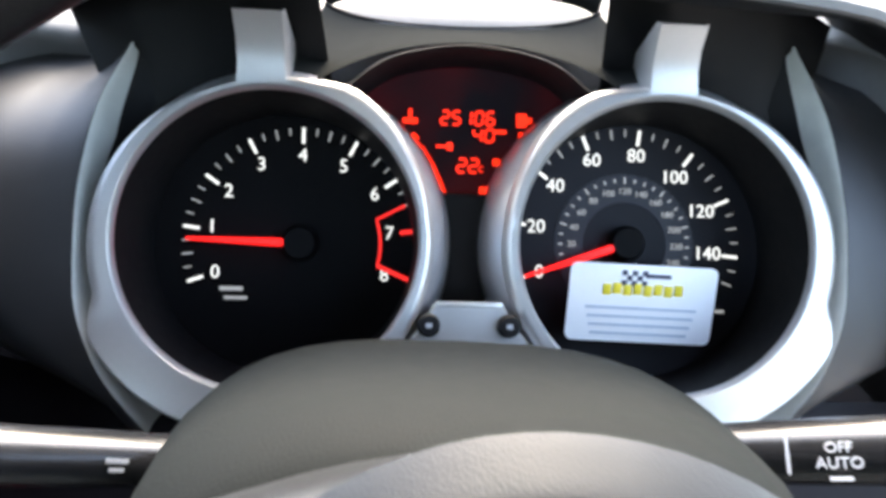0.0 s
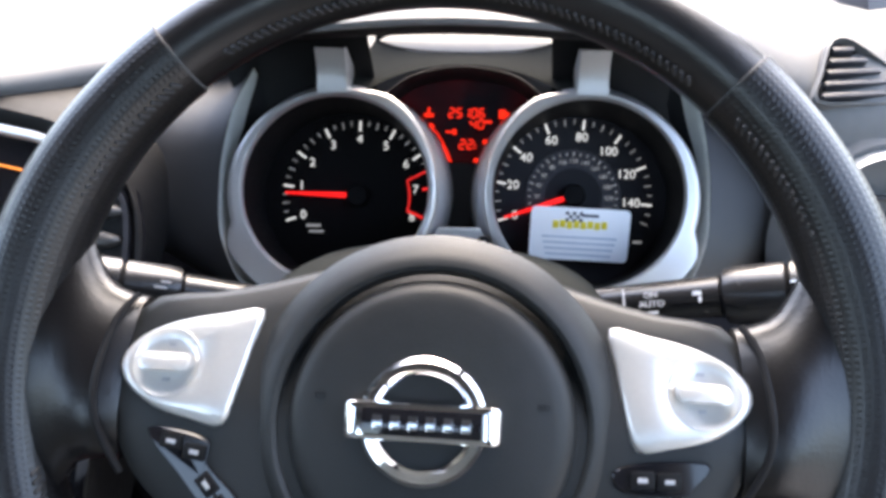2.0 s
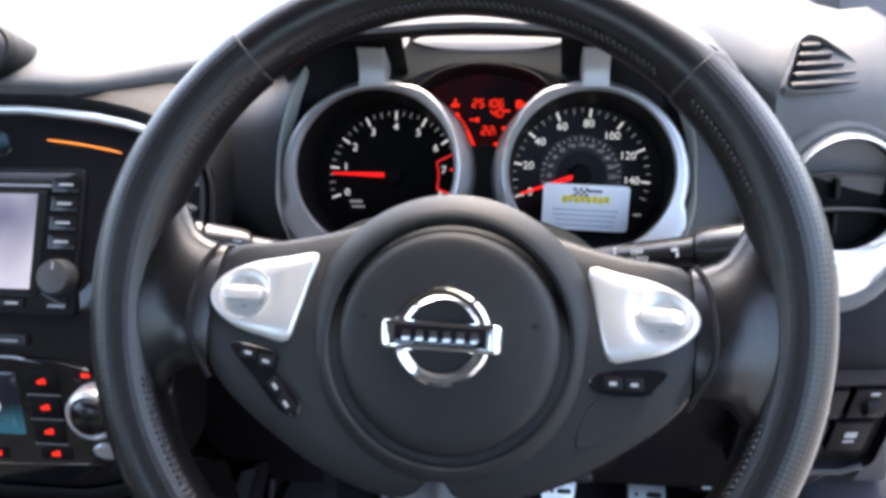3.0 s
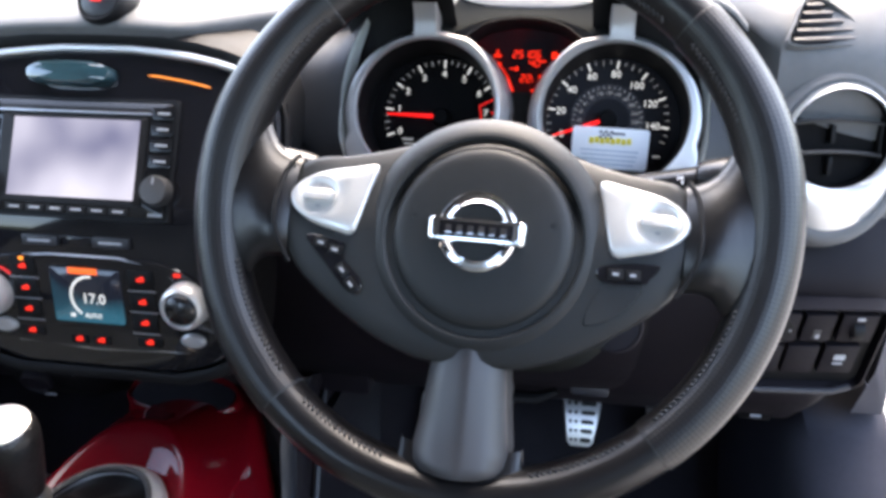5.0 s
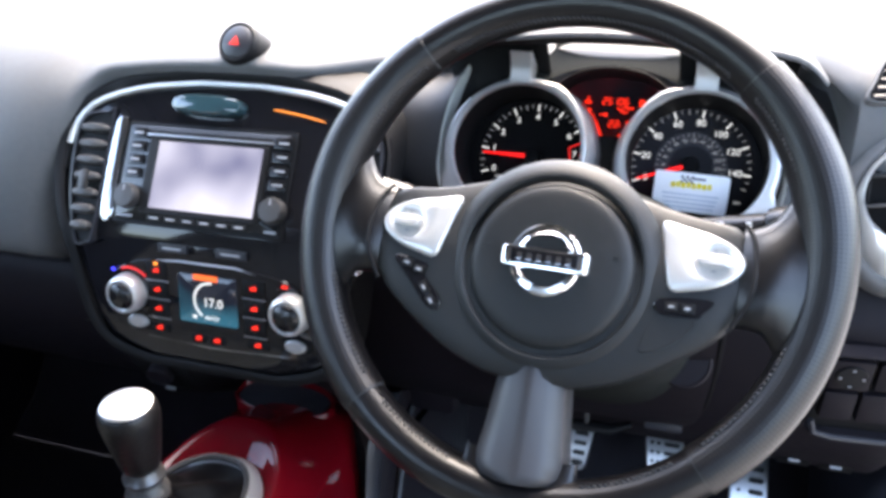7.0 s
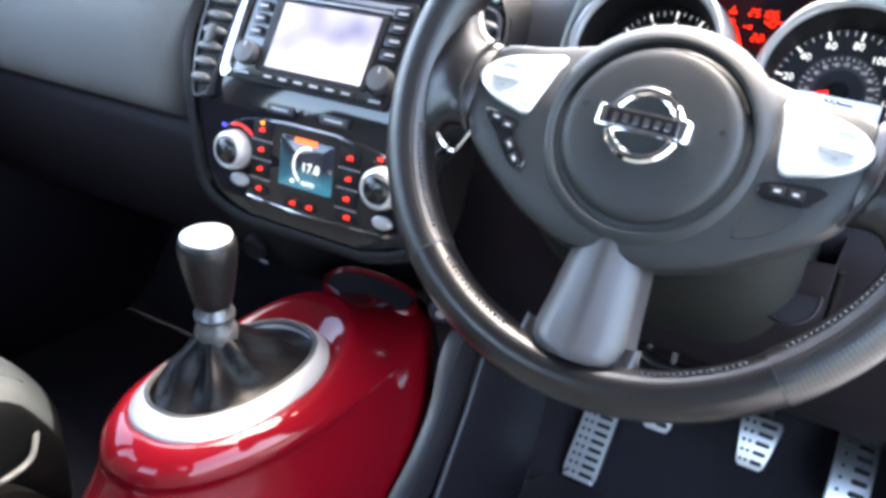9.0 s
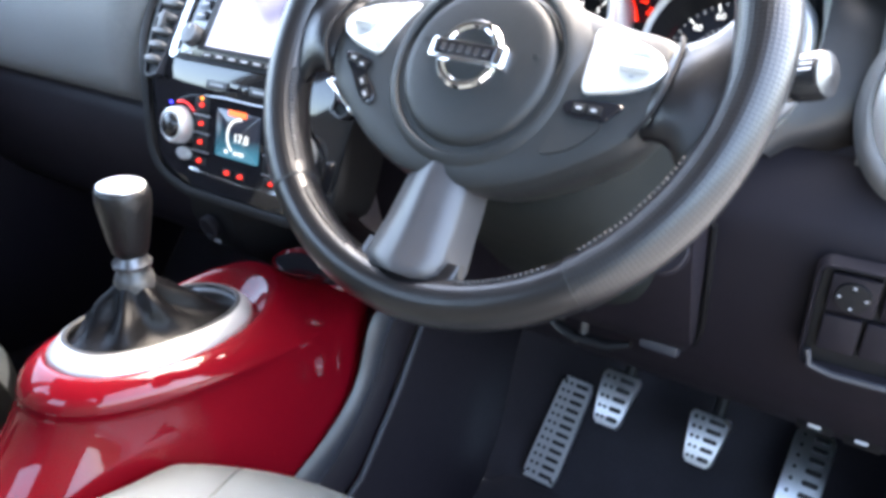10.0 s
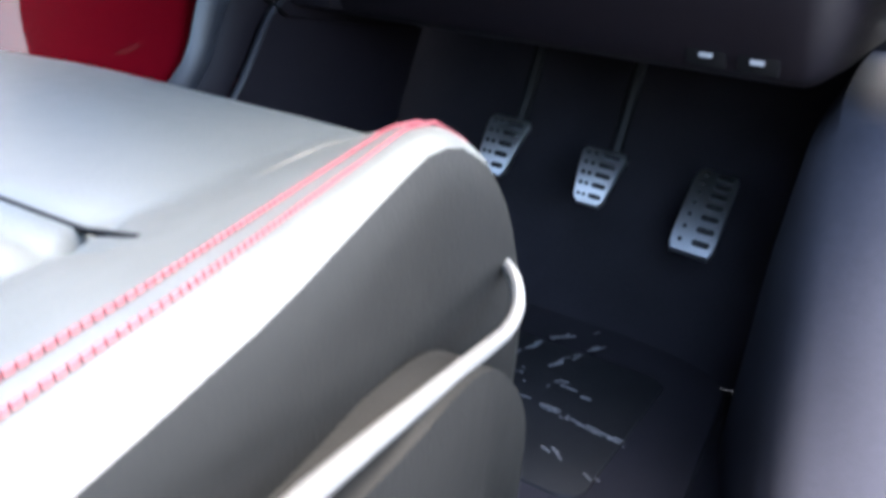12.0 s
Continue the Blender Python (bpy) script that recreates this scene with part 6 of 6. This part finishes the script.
part("knob", lathe([(0.0122, 0.029), (0.0150, 0.0325), (0.0170, 0.040), (0.0192, 0.052), (0.0215, 0.066), (0.0230, 0.077), (0.0234, 0.083), (0.0229, 0.0885), (0.0214, 0.0925), (0.0200, 0.0936)], 36, m=gm), KNOB, gear, "grained black leather knob")
part("knob_cap", lathe([(0.0203, 0.0928), (0.0196, 0.0950), (0.0170, 0.0962), (0.010, 0.0972), (0.0, 0.0975)], 36, m=gm), ALLOY, gear, "polished silver knob cap")
part("shift_mark", box((0, 0.004, 0.0976), (0.007, 0.0012, 0.0004), 0, m=gm), INK, gear)

# ---- seats ----
seat = thing("driver_seat", "dark leather seat with red double stitching", "seat")


def seat_point(x, y):
    """A point of the cushion's skin: higher side bolsters, rounded front, wider towards the rear."""
    b = min(1.0, max(0.0, (abs(x) - 0.12) / 0.085))
    z = 0.308 - 0.030 * min(1.0, max(0.0, (-0.10 - y) / 0.35)) + (0.026 if x > 0 else 0.003) * b * b * (3 - 2 * b) * min(1.0, max(0.0, (0.0 - y) / 0.07))
    z -= 0.050 * max(0.0, (y + 0.048) / 0.063) ** 2.4 + (0.044 + 0.022 * min(1.0, max(0.0, (-0.14 - y) / 0.08))) * max(0.0, (abs(x) - 0.202) / 0.036) ** 2.2
    wide = 1 + 0.22 * min(1.2, max(0.0, (-0.09 - y) / 0.215))
    back = (-0.045 * max(0.0, (x - 0.09) / 0.13) ** 2 - 0.052 * max(0.0, (-x - 0.07) / 0.13) ** 2) * max(0.0, (y + 0.25) / 0.25)
    return (x * wide, y + back, z)


rows = []
xs = [-0.215, -0.2135, -0.211, -0.206, -0.198, -0.185, -0.165, -0.145, -0.128, -0.122, -0.115, -0.08, -0.04, 0, 0.04, 0.08, 0.115, 0.122, 0.128, 0.145, 0.165, 0.185, 0.198, 0.206, 0.211, 0.2135, 0.215]
ys = [-0.60, -0.5, -0.4, -0.34, -0.28, -0.24, -0.225, -0.218, -0.21, -0.19, -0.16, -0.13, -0.10, -0.08, -0.065, -0.05, -0.035, -0.02, -0.008, 0.002, 0.010, 0.014]
for y in ys:
    row = []
    for x in xs:
        p = seat_point(x, y)
        dent = 0.006 if (abs(abs(x) - 0.122) < 0.004 and y < -0.20) or (abs(y + 0.218) < 0.004 and abs(x) < 0.13) else 0
        row.append((p[0], p[1], p[2] - dent))
    rows.append(row)
cush = loft(rows)
part("cushion", cush, SEAT, seat, "smooth dark leather cushion", sharp=80)
# skirt: bolster side and front face below the cushion's edge
def cushion_edge():
    right = [rows[i][-1] for i in range(len(ys))]
    front = list(reversed(rows[-1]))[1:-1]
    left = [rows[i][0] for i in reversed(range(len(ys)))]
    return right + front + left
edge = cushion_edge()
skirt = []
for d, dz in ((0.0, 0.0), (0.0042, -0.0075), (0.0066, -0.018), (0.0078, -0.034), (0.0084, -0.055), (0.0086, -0.085), (0.0070, -0.115), (-0.01, -0.130)):
    line = []
    for x, y, z in edge:
        v = Vector((x, y + 0.3, 0)).normalized()
        line.append((x + v.x * d, y + v.y * d, z + dz))
    skirt.append(line)
part("cushion_side", loft(skirt), SEATSIDE, seat, "leather side of the cushion, shade put into its dark colour", sharp=80)
for s in (-1, 1):
    line = refine([Vector(seat_point(s * x, y)) + Vector((0, 0, -0.0002 - 0.0016 * max(0.0, (-0.06 - y) / 0.12))) for x, y in ((0.172, -0.012), (0.163, -0.04), (0.152, -0.09), (0.143, -0.14), (0.137, -0.18))], 4)
    part("piping", tube(line, 0.0014, 8), SEATC, seat, "raised leather piping beside the bolster")
part("seam", tube([Vector(seat_point(x, -0.205 - 0.03 * (0.13 - abs(x)) * (abs(x) < 0.13))) + Vector((0, 0, -0.0004)) for x in (-0.145, -0.12, -0.07, 0, 0.07, 0.12, 0.145)], 0.0014, 8), BLACK, seat, "pressed seam between cushion panels")
# red double stitching along the outer bolster
for off in (0.1885, 0.1985):
    bm = bmesh.new()
    for i in range(138):
        y = -0.030 - 0.0033 * i
        a = [Vector(seat_point(off, yy)) + Vector((0.0003, 0, 0.0006)) for yy in (y, y - 0.0026)]
        tube(a, 0.00075, 6, bm=bm)
    tagged(part("red_stitching", bm, REDTHREAD, seat, "red thread seam along the bolster"), kind="stuff")
edge_line = [(0.303, -0.60, 0.320), (0.290, -0.34, 0.303), (0.274, -0.255, 0.289), (0.262, -0.202, 0.276), (0.251, -0.151, 0.264), (0.2410, -0.102, 0.2525), (0.2395, -0.084, 0.2525), (0.2360, -0.069, 0.2560), (0.2280, -0.058, 0.2640), (0.2120, -0.046, 0.2680)]
cover_top = [(0.300, -0.60, 0.300), (0.286, -0.34, 0.284), (0.270, -0.215, 0.2715), (0.2615, -0.170, 0.2665), (0.253, -0.130, 0.2570), (0.2455, -0.094, 0.2375), (0.2440, -0.066, 0.210), (0.2435, -0.053, 0.178), (0.2430, -0.050, 0.10)]
rows = []
for p in refine(cover_top, 3):
    foot = Vector((p[0] - 0.004, min(p[1] - 0.010, -0.085) if p[2] < 0.24 else p[1], 0.085))
    p = Vector(p)
    rows.append([p + Vector((-0.022, -0.004, 0.002)), p + Vector((-0.006, -0.002, 0.0012)), p, p.lerp(foot, 0.08) + Vector((0.0022, -0.002, 0)), p.lerp(foot, 0.35) + Vector((0.003, -0.003, 0)), p.lerp(foot, 0.7) + Vector((0.002, -0.003, 0)), foot])
# the base cover takes the same shade-darkened colour
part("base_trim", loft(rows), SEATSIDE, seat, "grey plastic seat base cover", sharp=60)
part("base_edge", tube(refine(edge_line, 4), 0.0033, 10), mat("pale_edge_plastic", (0.085, 0.084, 0.080), 0.45, grain=40), seat, "pale upper edge of the base cover")
part("frame", box((0, -0.32, 0.13), (0.36, 0.46, 0.16), 0.02), BLACK, seat)
back = loft([[(x, -0.56 - 0.25 * f + 0.05 * (abs(x) / 0.23) ** 3, 0.26 + 0.62 * f) for x in (-0.24, -0.2, -0.13, -0.06, 0, 0.06, 0.13, 0.2, 0.24)] for f in (0, 0.2, 0.5, 0.8, 1)])
bmesh.ops.solidify(back, geom=back.faces, thickness=0.09)
part("backrest", back, SEAT, seat, "dark leather backrest", sharp=70)
other = copy_thing(seat, pose(-0.755, -0.03, -0.018))
tagged(other, "dark leather passenger seat beside the red console")
for piece in [c for c in other.children if c.name.startswith("red_stitching")]:
    bpy.data.objects.remove(piece)
